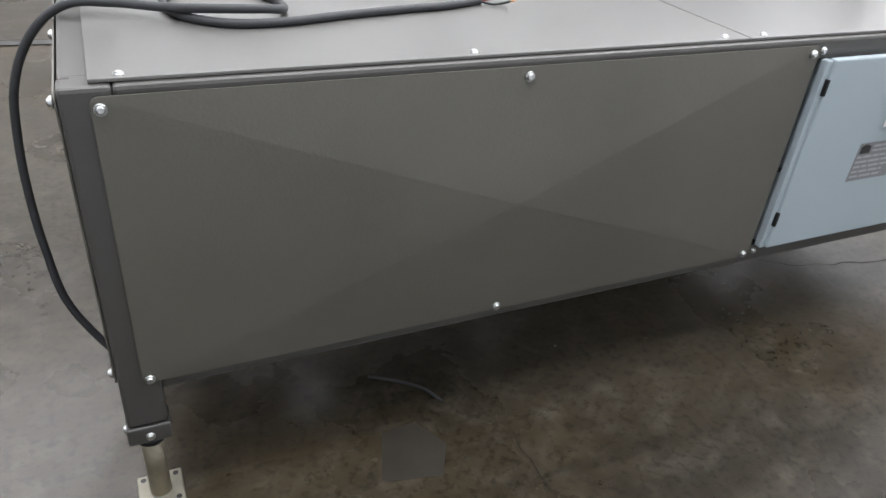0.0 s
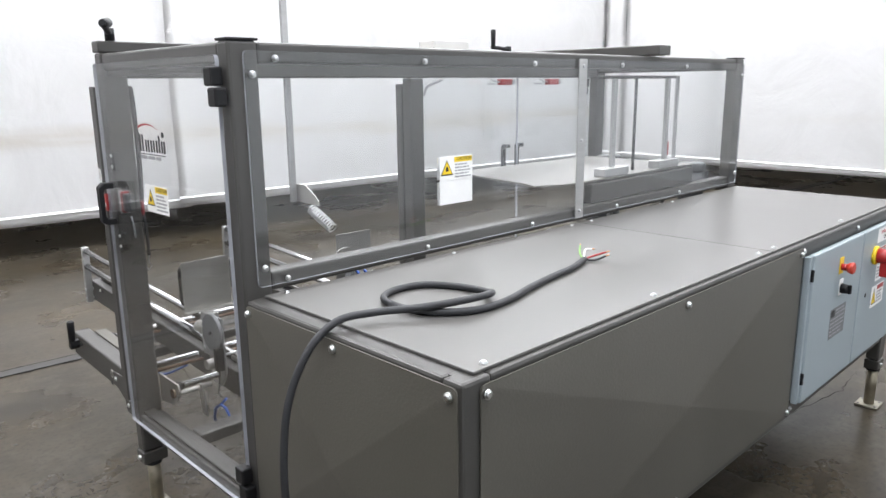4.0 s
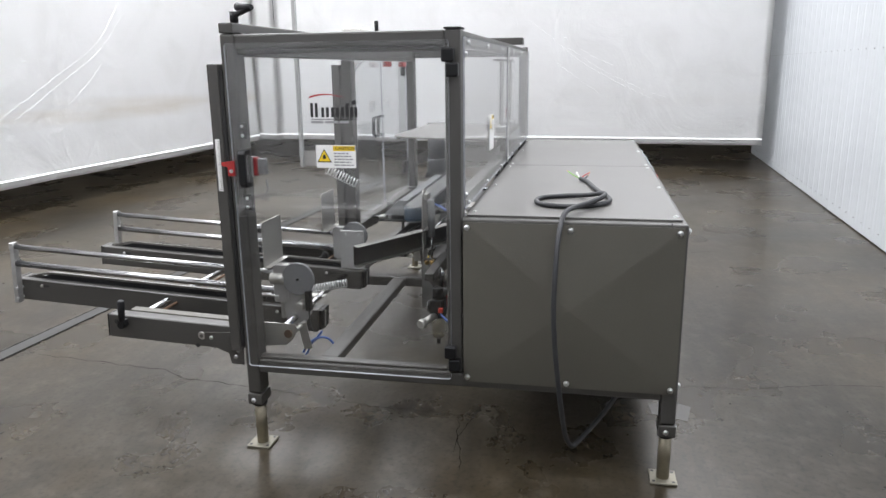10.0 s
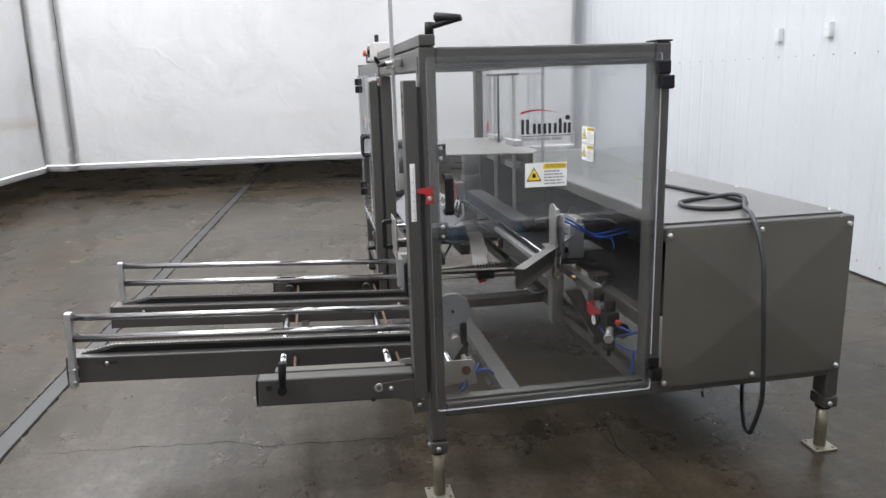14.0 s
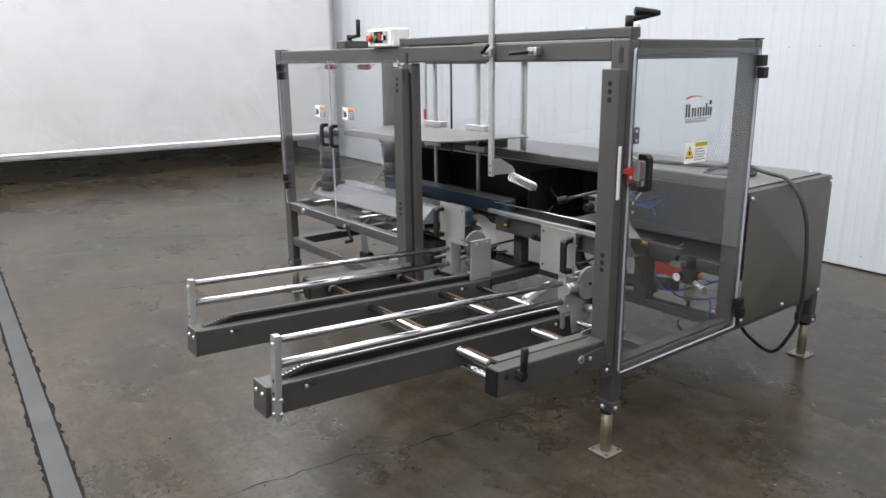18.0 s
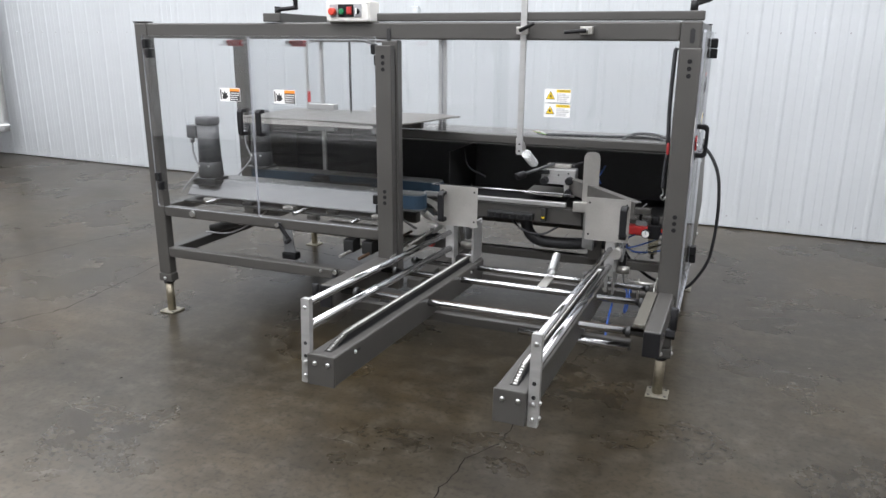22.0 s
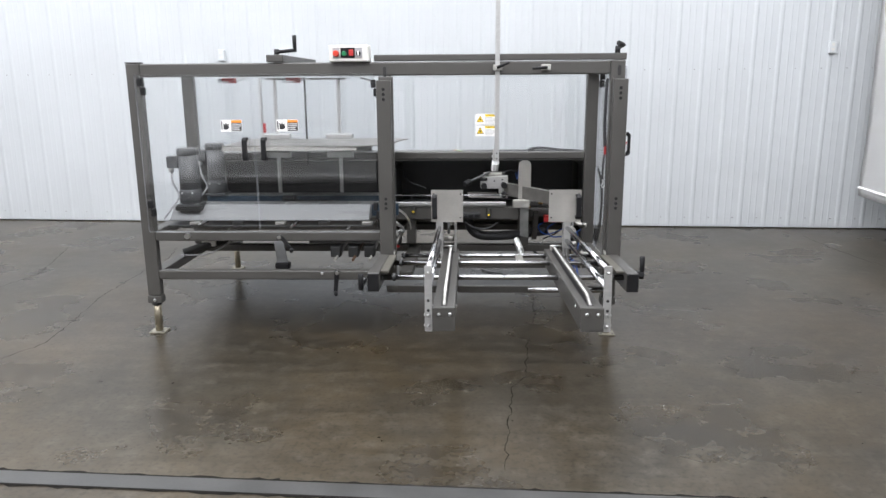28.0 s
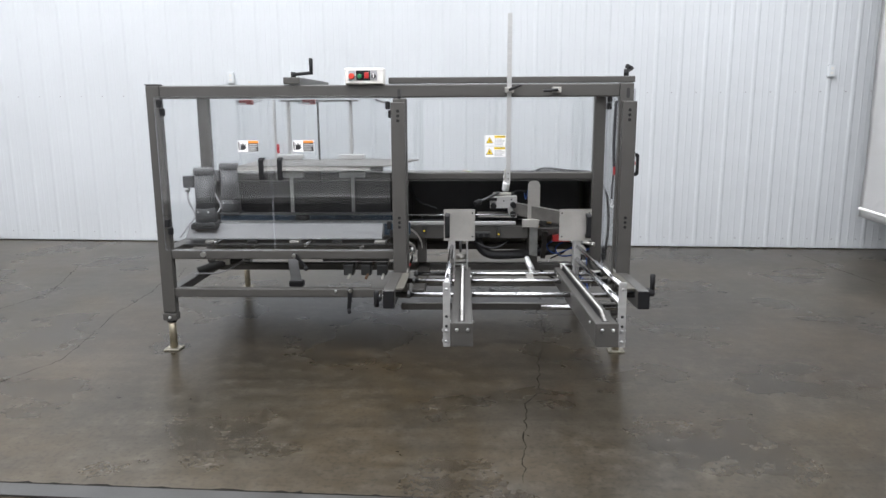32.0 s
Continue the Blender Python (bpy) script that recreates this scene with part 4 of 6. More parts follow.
def magazine_rail(xb, side, label):
    """A box beam with a chain in its slot, an end plate and two chromed rails. side: the way its outer plate stands."""
    beam = part("magazine_beam", box(xb - 0.045, xb + 0.045, 2.345, 3.722, 0.441, 0.535, 0.005), "paint", machine, label)
    part("slot", box(xb - 0.013, xb + 0.013, 2.37, 3.69, 0.5335, 0.5365, 0), "ink", beam, "dark chain slot")
    part("end_cap", box(xb - 0.0465, xb + 0.0465, 3.7215, 3.731, 0.439, 0.537, 0.003), "paint", beam)
    for dx in (-0.024, 0.020):
        screw(xb + dx, 3.731, 0.509, "+y", 0.75, beam)
    for yy in (3.60, 2.52):
        for s2 in (-1, 1):
            part("slot", box(xb + s2 * 0.0445, xb + s2 * 0.0455, yy - 0.035, yy + 0.012, 0.507, 0.516, 0), "ink", beam)
            screw(xb + s2 * 0.046, yy, 0.511, "+x" if s2 > 0 else "-x", 0.7, beam)
    # chain on a black wear strip, dipping into the beam at both ends
    part("wear_strip", extrude([(2.405, 0.536), (3.640, 0.536), (3.575, 0.556), (2.44, 0.556)], "x", xb - 0.0105, xb + 0.0105), "black", beam, "black plastic wear strip")
    part("sprocket", cyl((xb - 0.0045, 3.640, 0.512), (xb + 0.0045, 3.640, 0.512), 0.034, None, 18), "gunmetal", beam, "dark chain sprocket")
    plates, rollers = bmesh.new(), bmesh.new()
    n = 102
    for k in range(n):
        y = 2.385 + (3.680 - 2.385) * k / (n - 1)
        z = 0.5562 - max(0.0, (y - 3.585) * 0.26) - max(0.0, (2.43 - y) * 0.40)
        for dx in (-0.0095, 0.0075) if k % 2 else (-0.0083, 0.0063):
            box(xb + dx, xb + dx + 0.0020, y - 0.0095, y + 0.0095, z, z + 0.0085, 0, plates)
        box(xb - 0.0060, xb + 0.0060, y - 0.0041, y + 0.0041, z + 0.0005, z + 0.0078, 0.0016, rollers, 1)
    ch = part("chain", plates, "gunmetal", beam, "oily roller chain with bright rollers")
    tagged(ch, kind="stuff")
    tagged(part("chain_core", rollers, "chain", beam), kind="stuff")
    drive = part("drive_block", box(xb - 0.040, xb + 0.040, 2.329, 2.3446, 0.450, 0.533, 0.003), "black", beam, "black drive block with bright contacts")
    for k in range(6):
        part("contact", box(xb - 0.012 - 0.004 * (k % 2), xb - 0.002, 2.3255, 2.3292, 0.456 + 0.0125 * k, 0.464 + 0.0125 * k, 0.001), "zinc", drive)
    px = xb + side * 0.062
    plate = part("end_plate", extrude(rounded(px - 0.0145, px + 0.0145, 0.434, 0.699, 0.003), "y", 3.694, 3.714), "alu", beam, "drilled aluminium end plate")
    for z in (0.672, 0.560, 0.520, 0.500, 0.456):
        if z in (0.560, 0.520):
            part("hole", cyl((px, 3.7135, z), (px, 3.7146, z), 0.006, None, 12), "ink", plate)
        else:
            screw(px, 3.714, z, "+y", 0.7, plate)
    for z in (0.500, 0.456):
        cyl_x = px - side * 0.0145
        part("spacer", cyl((cyl_x, 3.697, z), (cyl_x - side * 0.006, 3.697, z), 0.007, None, 10), "zinc", plate)
        screw(px + side * 0.0145, 3.697, z, "+x" if side > 0 else "-x", 0.7, plate)
    for z, r, y1 in ((0.682, 0.0115, 2.44), (0.608, 0.0135, 2.47)):
        part("guide_rail", cyl((px, y1, z), (px, 3.695, z), r, None, 20), "chrome", beam, "chromed round guide rail")
    screw(px - side * 0.010, 3.684, 0.622, "+x", 0.5, plate)
    # the rail falls towards the machine
    pivot = Matrix.Translation((xb, 3.70, 0.55))
    beam.matrix_basis = pivot @ Matrix.Rotation(radians(3.1), 4, "X") @ pivot.inverted()
    return px


PF = magazine_rail(1.016, 1, "grey box-section magazine rail with a chain")
PN = magazine_rail(0.432, -1, "grey box-section magazine rail with a chain")


def pusher(xa, xb, px, side, gear):
    """Backstop plate on its block, with a bow handle, disc and bearing plate."""
    pl = part("backstop_plate", extrude(rounded(xa, xb, 0.656, 0.832, 0.003), "y", 2.522, 2.526), "steel", machine, "brushed steel backstop plate with four holes")
    lip = part("lip", box(xa, xb, 2.500, 2.526, 0.6535, 0.6565, 0.001), "steel", pl)
    for x in (xa + 0.014, xb - 0.014):
        for z in (0.678, 0.810):
            part("hole", cyl((x, 2.5258, z), (x, 2.5272, z), 0.0045, None, 10), "ink", pl)
    hx = xb - 0.020 if side > 0 else xa + 0.020
    pull((hx, 2.527, 0.742), "+y", 0.135, d=0.045)
    part("block", box(px - 0.020, px + 0.020, 2.455, 2.515, 0.500, 0.6535, 0.003), "alu", pl, "aluminium clamp block")
    part("foot_bar", box(px - side * 0.012 - 0.008, px - side * 0.012 + 0.008, 2.485, 2.500, 0.425, 0.505, 0.002), "alu", pl)
    for y, z in ((2.47, 0.60), (2.50, 0.525)):
        screw(px + side * 0.020, y, z, "+x" if side > 0 else "-x", 0.7, pl)
    part("thumb_bar", cyl((px - side * 0.085, 2.44, 0.500), (px - side * 0.02, 2.44, 0.500), 0.005, None, 10), "zinc", pl)
    part("clip", box(px - side * 0.065 - 0.016, px - side * 0.065 + 0.016, 2.40, 2.45, 0.472, 0.490, 0.002), "steel", pl)
    if gear:
        g = part("bearing_plate", extrude([(2.400, 0.405), (2.465, 0.405), (2.476, 0.48), (2.460, 0.655), (2.37, 0.655), (2.362, 0.46)], "x", 0.352, 0.360, bevel=0.002), "alu", machine, "upright aluminium bearing plate")
        part("disc", cyl((0.328, 2.402, 0.605), (0.342, 2.402, 0.605), 0.066, None, 36, bevel=0.002), "cover", g, "grey round disc with a centre bolt")
        part("bolt", cyl((0.322, 2.402, 0.605), (0.330, 2.402, 0.605), 0.006, None, 6), "black", g)
        part("hub", cyl((0.340, 2.402, 0.605), (0.353, 2.402, 0.605), 0.014, None, 14), "steel", g)
        part("shaft", cyl((0.30, 2.395, 0.500), (0.354, 2.395, 0.500), 0.017, None, 16), "steel", g)
        part("shaft", cyl((0.345, 2.46, 0.60), (0.345, 2.52, 0.60), 0.022, None, 18), "steel", g)
        bp = part("pivot_plate", extrude([(2.40, 0.392), (2.500, 0.380), (2.500, 0.478), (2.362, 0.474), (2.352, 0.455), (2.372, 0.415)], "x", 0.180, 0.186, bevel=0.001), "steel", machine, "galvanised pivot plate")
        part("bushing", cyl((0.172, 2.388, 0.438), (0.181, 2.388, 0.438), 0.016, None, 16), "rust", bp)
        part("link_plate", extrude([(2.330, 0.350), (2.362, 0.345), (2.385, 0.450), (2.350, 0.455)], "x", 0.258, 0.264, bevel=0.001), "steel", machine, "hanging steel link")
        part("link_pin", cyl((0.186, 2.372, 0.440), (0.300, 2.372, 0.440), 0.009, None, 12), "steel", machine)
        part("switch", box(0.318, 0.346, 2.352, 2.374, 0.480, 0.560, 0.003), "black", g, "black limit switch")
    else:
        g = part("bearing_plate", box(0.985, 0.996, 2.335, 2.455, 0.468, 0.655, 0.003), "alu", machine, "upright aluminium bearing plate")
        part("disc", cyl((1.022, 2.394, 0.625), (1.036, 2.394, 0.625), 0.064, None, 36, bevel=0.002), "cover", g, "grey round disc")
        part("hub", cyl((0.994, 2.394, 0.625), (1.023, 2.394, 0.625), 0.014, None, 14), "steel", g)
        part("hub", cyl((0.994, 2.42, 0.540), (1.055, 2.42, 0.540), 0.016, None, 14), "steel", g)
        for y in (2.36, 2.425):
            screw(0.985, y, 0.638, "-x", 0.6, g)


pusher(0.299, 0.476, PN, -1, True)
pusher(0.947, 1.122, PF, 1, False)

# gauge rod with its clamp, plate and spring
rod = part("gauge_rod", box(0.753, 0.777, Y2 - 0.004, Y2 + 0.010, 0.988, 1.880, 0.0015), "alu", machine, "tall flat aluminium gauge bar")
for bx, lv in ((0.765, 1), (0.512, 0)):
    cb = part("clamp_block", box(bx - 0.024, bx + 0.024, Y2 + 0.002 if not lv else Y2 + 0.011, Y2 + 0.032, 1.466, 1.496, 0.003), "steel", machine, "steel clamp block")
    part("clamp_stud", cyl((bx, Y2 + 0.03, 1.481), (bx, Y2 + 0.056, 1.481), 0.008, None, 12), "zinc", cb)
    q = (bx - 0.060, Y2 + 0.075, 1.507) if lv else (bx + 0.075, Y2 + 0.075, 1.474)
    part("clamp_lever", cyl((bx + (0.004 if lv else -0.004), Y2 + 0.052, 1.480), q, 0.0085, None, 12, 0.0065, 0.002), "black", cb, "black clamp lever")
bk = part("gauge_bracket", extrude([(2.530, 0.990), (2.530, 1.055), (2.470, 1.055), (2.405, 1.020), (2.385, 1.000), (2.385, 0.985)], "x", 0.778, 0.782), "steel", machine, "bent steel bracket")
screw(0.782, 2.40, 1.002, "+x", 0.8, bk)
for z in (1.003, 1.032):
    part("hole", cyl((0.765, Y2 + 0.0095, z), (0.765, Y2 + 0.0112, z), 0.004, None, 8), "ink", rod)
part("coil_spring", coil((0.766, 2.418, 0.975), (0.766, 2.285, 0.915), 0.0185, 0.0025, 11), "zinc", machine, "bright coil spring")

# button box on the top beam
bxo = part("button_box", box(1.440, 1.652, 2.452, 2.545, 1.5155, 1.601, 0.006), "box_white", machine, "pale grey button box with four buttons")
part("lid", box(1.444, 1.648, 2.5455, 2.552, 1.5195, 1.597, 0.004), "box_white", bxo)
for x, m, plate_m, r in ((1.611, "orange", "grey_ink", 0.0165), (1.570, "green", "black", 0.013), (1.532, "red", "black", 0.0), (1.494, "black", "grey_ink", 0.012)):
    pl = part("legend_plate", box(x - 0.019, x + 0.019, 2.5523, 2.5545, 1.535, 1.588, 0.001), plate_m, bxo)
    if r:
        part("button", cyl((x, 2.5545, 1.558), (x, 2.578 if m == "orange" else 2.566, 1.558), r, None, 22, r * 0.95, 0.003), m, bxo)
    else:
        part("button", box(x - 0.012, x + 0.012, 2.5545, 2.564, 1.546, 1.578, 0.003), m, bxo, "red lens")
part("pointer", box(1.491, 1.497, 2.566, 2.5715, 1.547, 1.571, 0.001), "white", bxo)
for x in (1.449, 1.643):
    for z in (1.524, 1.592):
        screw(x, 2.552, z, "+y", 0.35, bxo)
# carrier bar across the top
part("carrier_bar", box(1.90, 1.99, 1.675, 2.535, TOP + 0.0015, 1.556, 0.004), "paint", machine, "grey channel across the top")

# ---- electrical cabinet in the machine's side ----
cab = part("electrical_cabinet", box(1.674, 2.652, 0.984, 1.240, 0.366, 0.858, 0.003), "cabinet", machine, "pale blue-grey steel electrical cabinet")
part("gutter", box(1.655, 1.673, 0.968, 0.9885, 0.366, 0.868, 0.003), "cabinet", cab)
DY = 0.961
for xa, xb in ((1.672, 2.165), (2.171, 2.656)):
    d = part("cabinet_door", box(xa, xb, DY, 0.981, 0.366, 0.872, 0.005), "cabinet", cab, "pale blue-grey cabinet door")
    if xa < 2:
        for z in (0.805, 0.453):
            part("hinge", box(xa - 0.005, xa + 0.004, DY - 0.002, DY + 0.012, z - 0.020, z + 0.020, 0.002), "black", d)
part("key_slot", cyl((2.257, DY - 0.0015, 0.617), (2.257, DY + 0.001, 0.617), 0.008, None, 12), "ink", cab)


def knob(x, z, plate_m, plate_label):
    return part("legend_plate", box(x - 0.020, x + 0.020, DY - 0.0022, DY - 0.0002, z - 0.024, z + 0.034, 0.001), plate_m, cab, plate_label)


k = knob(1.937, 0.788, "yellow", "yellow legend plate")
part("stop_button", cyl((1.937, DY - 0.002, 0.788), (1.937, DY - 0.022, 0.788), 0.012, None, 16), "red", k)
part("mushroom_head", cyl((1.937, DY - 0.020, 0.788), (1.937, DY - 0.042, 0.788), 0.017, None, 22, 0.021, 0.004), "orange", k, "red mushroom stop button")
k = knob(1.954, 0.708, "white", "white legend plate")
part("selector", cyl((1.954, DY - 0.002, 0.708), (1.954, DY - 0.026, 0.708), 0.018, None, 18, 0.016, 0.002), "black", k, "black selector switch")
part("selector_wing", box(1.947, 1.961, DY - 0.036, DY - 0.024, 0.692, 0.724, 0.003), "black", k)
ring = part("disconnect_switch", cyl((2.312, DY, 0.765), (2.312, DY - 0.014, 0.765), 0.036, None, 28, bevel=0.003), "yellow", cab, "yellow ring of the main switch")
part("rotary_hub", cyl((2.312, DY - 0.012, 0.765), (2.312, DY - 0.050, 0.765), 0.029, None, 24, 0.025, 0.004), "red", ring, "red rotary main switch")
part("rotary_grip", box(2.301, 2.323, DY - 0.058, DY - 0.024, 0.685, 0.777, 0.007), "red", ring, "red rotary main switch")


# ---- labels and writing ----
def wording(text, size, m, mat, parent, name="lettering"):
    """Raised lettering in the built-in font, centred on the pose m."""
    cu = bpy.data.curves.new(name, "FONT")
    cu.body, cu.size, cu.align_x, cu.align_y, cu.extrude = text, size, "CENTER", "CENTER", 0.0003
    tmp = new(name, cu)
    me = bpy.data.meshes.new_from_object(tmp.evaluated_get(bpy.context.evaluated_depsgraph_get()))
    bpy.data.objects.remove(tmp)
    me.materials.clear()
    me.materials.append(M[mat])
    me.transform(m)
    return place(new(name, me), parent)


class Face:
    """A flat label face: u to the reader's right, v up, both in metres from its lower left corner."""

    def __init__(self, origin, facing, lift=0.0):
        self.o = Vector(origin)
        self.n = Vector({"-x": (-1, 0, 0), "+x": (1, 0, 0), "-y": (0, -1, 0), "+y": (0, 1, 0)}[facing])
        self.u = Vector((0, 0, 1)).cross(self.n)

    def at(self, u, v, w):
        return self.o + self.u * u + Vector((0, 0, 1)) * v + self.n * w

    def poly(self, pts, w, bm=None):
        bm = bm or bmesh.new()
        fs = []
        lo = [bm.verts.new(self.at(u, v, 0.0001)) for u, v in pts]
        hi = [bm.verts.new(self.at(u, v, w)) for u, v in pts]
        fs.append(bm.faces.new(hi))
        for i in range(len(pts)):
            fs.append(bm.faces.new((lo[i], lo[(i + 1) % len(pts)], hi[(i + 1) % len(pts)], hi[i])))
        bmesh.ops.recalc_face_normals(bm, faces=fs)
        return bm

    def rect(self, u0, u1, v0, v1, w, bm=None):
        return self.poly([(u0, v0), (u1, v0), (u1, v1), (u0, v1)], w, bm)

    def turn(self, u, v, w):
        p = self.at(u, v, w)
        m = Matrix((self.u, Vector((0, 0, 1)), self.n)).transposed().to_4x4()
        return Matrix.Translation(p) @ m


def bars(face, u0, u1, v0, v1, rows, w, bm=None, fill=0.5):
    bm = bm or bmesh.new()
    rnd = random.Random(rows + int(u0 * 1000))
    h = (v1 - v0) / rows
    for r in range(rows):
        u = u0
        stop = u1 - (u1 - u0) * rnd.uniform(0.0, 0.35)
        while u < stop:
            l = min((u1 - u0) * rnd.uniform(0.12, 0.3), stop - u)
            face.rect(u, u + l, v0 + r * h + h * 0.25, v0 + r * h + h * (0.25 + fill), w, bm)
            u += l + (u1 - u0) * 0.04
    return bm


def caution(origin, facing, W, H, parent, label="white caution label with a yellow warning triangle", triangle=0.42):
    f = Face(origin, facing)
    lab = part("caution_label", f.rect(0, W, 0, H, 0.0006), "white", parent, label)
    s = min(W * triangle, H * 0.9)
    cx, cy = W * triangle * 0.5, H * 0.5
    tri = lambda k: [(cx - 0.46 * s * k, cy - 0.36 * s * k), (cx + 0.46 * s * k, cy - 0.36 * s * k), (cx, cy + 0.46 * s * k)]
    part("triangle", f.poly(tri(0.95), 0.0012), "ink", lab)
    part("triangle_field", f.poly(tri(0.78), 0.0015), "yellow", lab)
    part("symbol", f.poly([(cx - 0.1 * s, cy - 0.15 * s), (cx + 0.12 * s, cy - 0.13 * s), (cx + 0.06 * s, cy + 0.10 * s), (cx - 0.08 * s, cy + 0.08 * s)], 0.0018), "ink", lab)
    part("header", f.rect(W * triangle + 0.002, W - 0.002, H * 0.74, H - 0.003, 0.0009), "yellow", lab)
    wording("CAUTION", H * 0.20, f.turn(W * (triangle + 1) * 0.5 + W * 0.03, H * 0.862, 0.0011), "ink", lab)
    part("printed_lines", bars(f, W * triangle + 0.005, W - 0.006, H * 0.06, H * 0.70, 5, 0.0009), "grey_ink", lab)
    return lab


door = end_door
caution((X0 - 0.0138, 2.203, 1.078), "-x", 0.138, 0.076, door)
# maker's mark as plain shapes
lf = Face((X0 - 0.0138, 2.219, 1.215), "-x")
lg = part("maker_mark", lf.rect(0.004, 0.166, 0.0225, 0.0245, 0.0006), "ink", door, "dark maker's mark of upright bars with a red arc")
for u, h in ((0.004, 0.046), (0.020, 0.046), (0.042, 0.032), (0.058, 0.032), (0.076, 0.032), (0.092, 0.032), (0.110, 0.032), (0.126, 0.046), (0.142, 0.032), (0.156, 0.032)):
    part("bar", lf.rect(u, u + 0.0095, 0.030, 0.030 + h, 0.0006), "ink", lg)
arc = bmesh.new()
up = [(0.002 + 0.125 * k / 12, 0.092 + 0.014 * math.sin(math.pi * (0.15 + 0.85 * k / 12))) for k in range(13)]
dn = [(0.002 + 0.125 * k / 12, 0.092 + 0.014 * math.sin(math.pi * (0.15 + 0.85 * k / 12)) - 0.0065 * (1 - k / 12) - 0.0005) for k in range(13)]
lf.poly(up + dn[::-1], 0.0006, arc)
part("red_arc", arc, "red", lg)
part("dot", lf.poly([(0.155 + 0.008 * math.cos(a), 0.078 + 0.008 * math.sin(a)) for a in [k * math.pi / 5 for k in range(10)]], 0.0006), "ink", lg)
part("small_bars", bars(lf, 0.004, 0.172, 0.006, 0.022, 1, 0.0006, fill=0.55), "grey_ink", lg)

# guard label seen from both sides
gy = YG - 0.0092
f = Face((0.738, gy, 1.066), "-y")
gl = part("label_backing", f.rect(0, 0.138, 0, 0.142, 0.0006), "white", machine, "white backing of the guard labels")
caution((0.738, gy - 0.0007, 1.137), "-y", 0.138, 0.071, machine)
for z in (1.066, 1.141):
    caution((0.868, YG - 0.0018, z), "+y", 0.132, 0.068, machine)
# pinch labels on the doors
for xr in (2.258, 1.952):
    f = Face((xr, Y2 + 0.0103, 1.155), "+y")
    lab = part("pinch_label", f.rect(0, 0.117, 0, 0.063, 0.0006), "white", machine, "black and orange warning label with a hand symbol")
    part("black_field", f.rect(0.058, 0.115, 0.002, 0.048, 0.0009), "ink", lab)
    part("orange_field", f.rect(0.058, 0.115, 0.048, 0.061, 0.0009), "amber", lab)
    part("printed_lines", bars(f, 0.061, 0.112, 0.006, 0.045, 4, 0.0012, fill=0.4), "white", lab)
    part("hand_symbol", f.poly([(0.014, 0.012), (0.034, 0.010), (0.050, 0.024), (0.042, 0.030), (0.048, 0.046), (0.036, 0.036), (0.030, 0.052), (0.024, 0.036), (0.012, 0.050), (0.016, 0.030)], 0.0009), "ink", lab)
    part("jaw_symbol", f.poly([(0.004, 0.010), (0.010, 0.008), (0.010, 0.056), (0.003, 0.056)], 0.0009), "ink", lab)
# cabinet labels
f = Face((2.335, DY, 0.806), "-y")
lab = part("shut_off_label", f.rect(0, 0.250, 0, 0.054, 0.0006), "white", cab, "white label with red and black lettering")
wording("MAIN ELECTRICAL", 0.0215, f.turn(0.125, 0.038, 0.0008), "red", lab)
wording("SHUT OFF", 0.0215, f.turn(0.125, 0.015, 0.0008), "ink", lab)
f = Face((2.362, DY, 0.650), "-y")
lab = part("danger_label", f.rect(0, 0.118, 0, 0.136, 0.0006), "white", cab, "white label with a red header")
part("header", f.rect(0.004, 0.114, 0.106, 0.132, 0.0009), "red", lab)
wording("DANGER", 0.020, f.turn(0.06, 0.119, 0.0011), "white", lab)
part("printed_lines", bars(f, 0.008, 0.110, 0.008, 0.10, 7, 0.0009), "grey_ink", lab)
f = Face((2.335, DY, 0.546), "-y")
lab = part("shock_label", f.rect(0, 0.155, 0, 0.086, 0.0006), "white", cab, "white label with a yellow triangle and red header")
part("header", f.rect(0.070, 0.150, 0.064, 0.081, 0.0009), "red", lab)
part("triangle", f.poly([(0.006, 0.012), (0.064, 0.012), (0.035, 0.074)], 0.0009), "ink", lab)
part("triangle_field", f.poly([(0.012, 0.016), (0.058, 0.016), (0.035, 0.066)], 0.0012), "yellow", lab)
part("bolt_symbol", f.poly([(0.033, 0.020), (0.038, 0.034), (0.034, 0.034), (0.037, 0.050), (0.031, 0.032), (0.035, 0.032)], 0.0015), "ink", lab)
part("printed_lines", bars(f, 0.072, 0.148, 0.008, 0.060, 4, 0.0009), "grey_ink", lab)
f = Face((1.878, DY, 0.535), "-y")
lab = part("name_plate", f.rect(0, 0.155, 0, 0.108, 0.0006), "cover", cab, "thin silver type plate")
part("printed_lines", bars(f, 0.006, 0.150, 0.006, 0.076, 5, 0.0009, fill=0.4), "grey_ink", lab)
part("logo_block", f.poly([(0.008, 0.078), (0.045, 0.078), (0.045, 0.098), (0.026, 0.104), (0.008, 0.098)], 0.0009), "ink", lab)
part("printed_lines", bars(f, 0.055, 0.150, 0.078, 0.104, 2, 0.0009, fill=0.4), "grey_ink", lab)

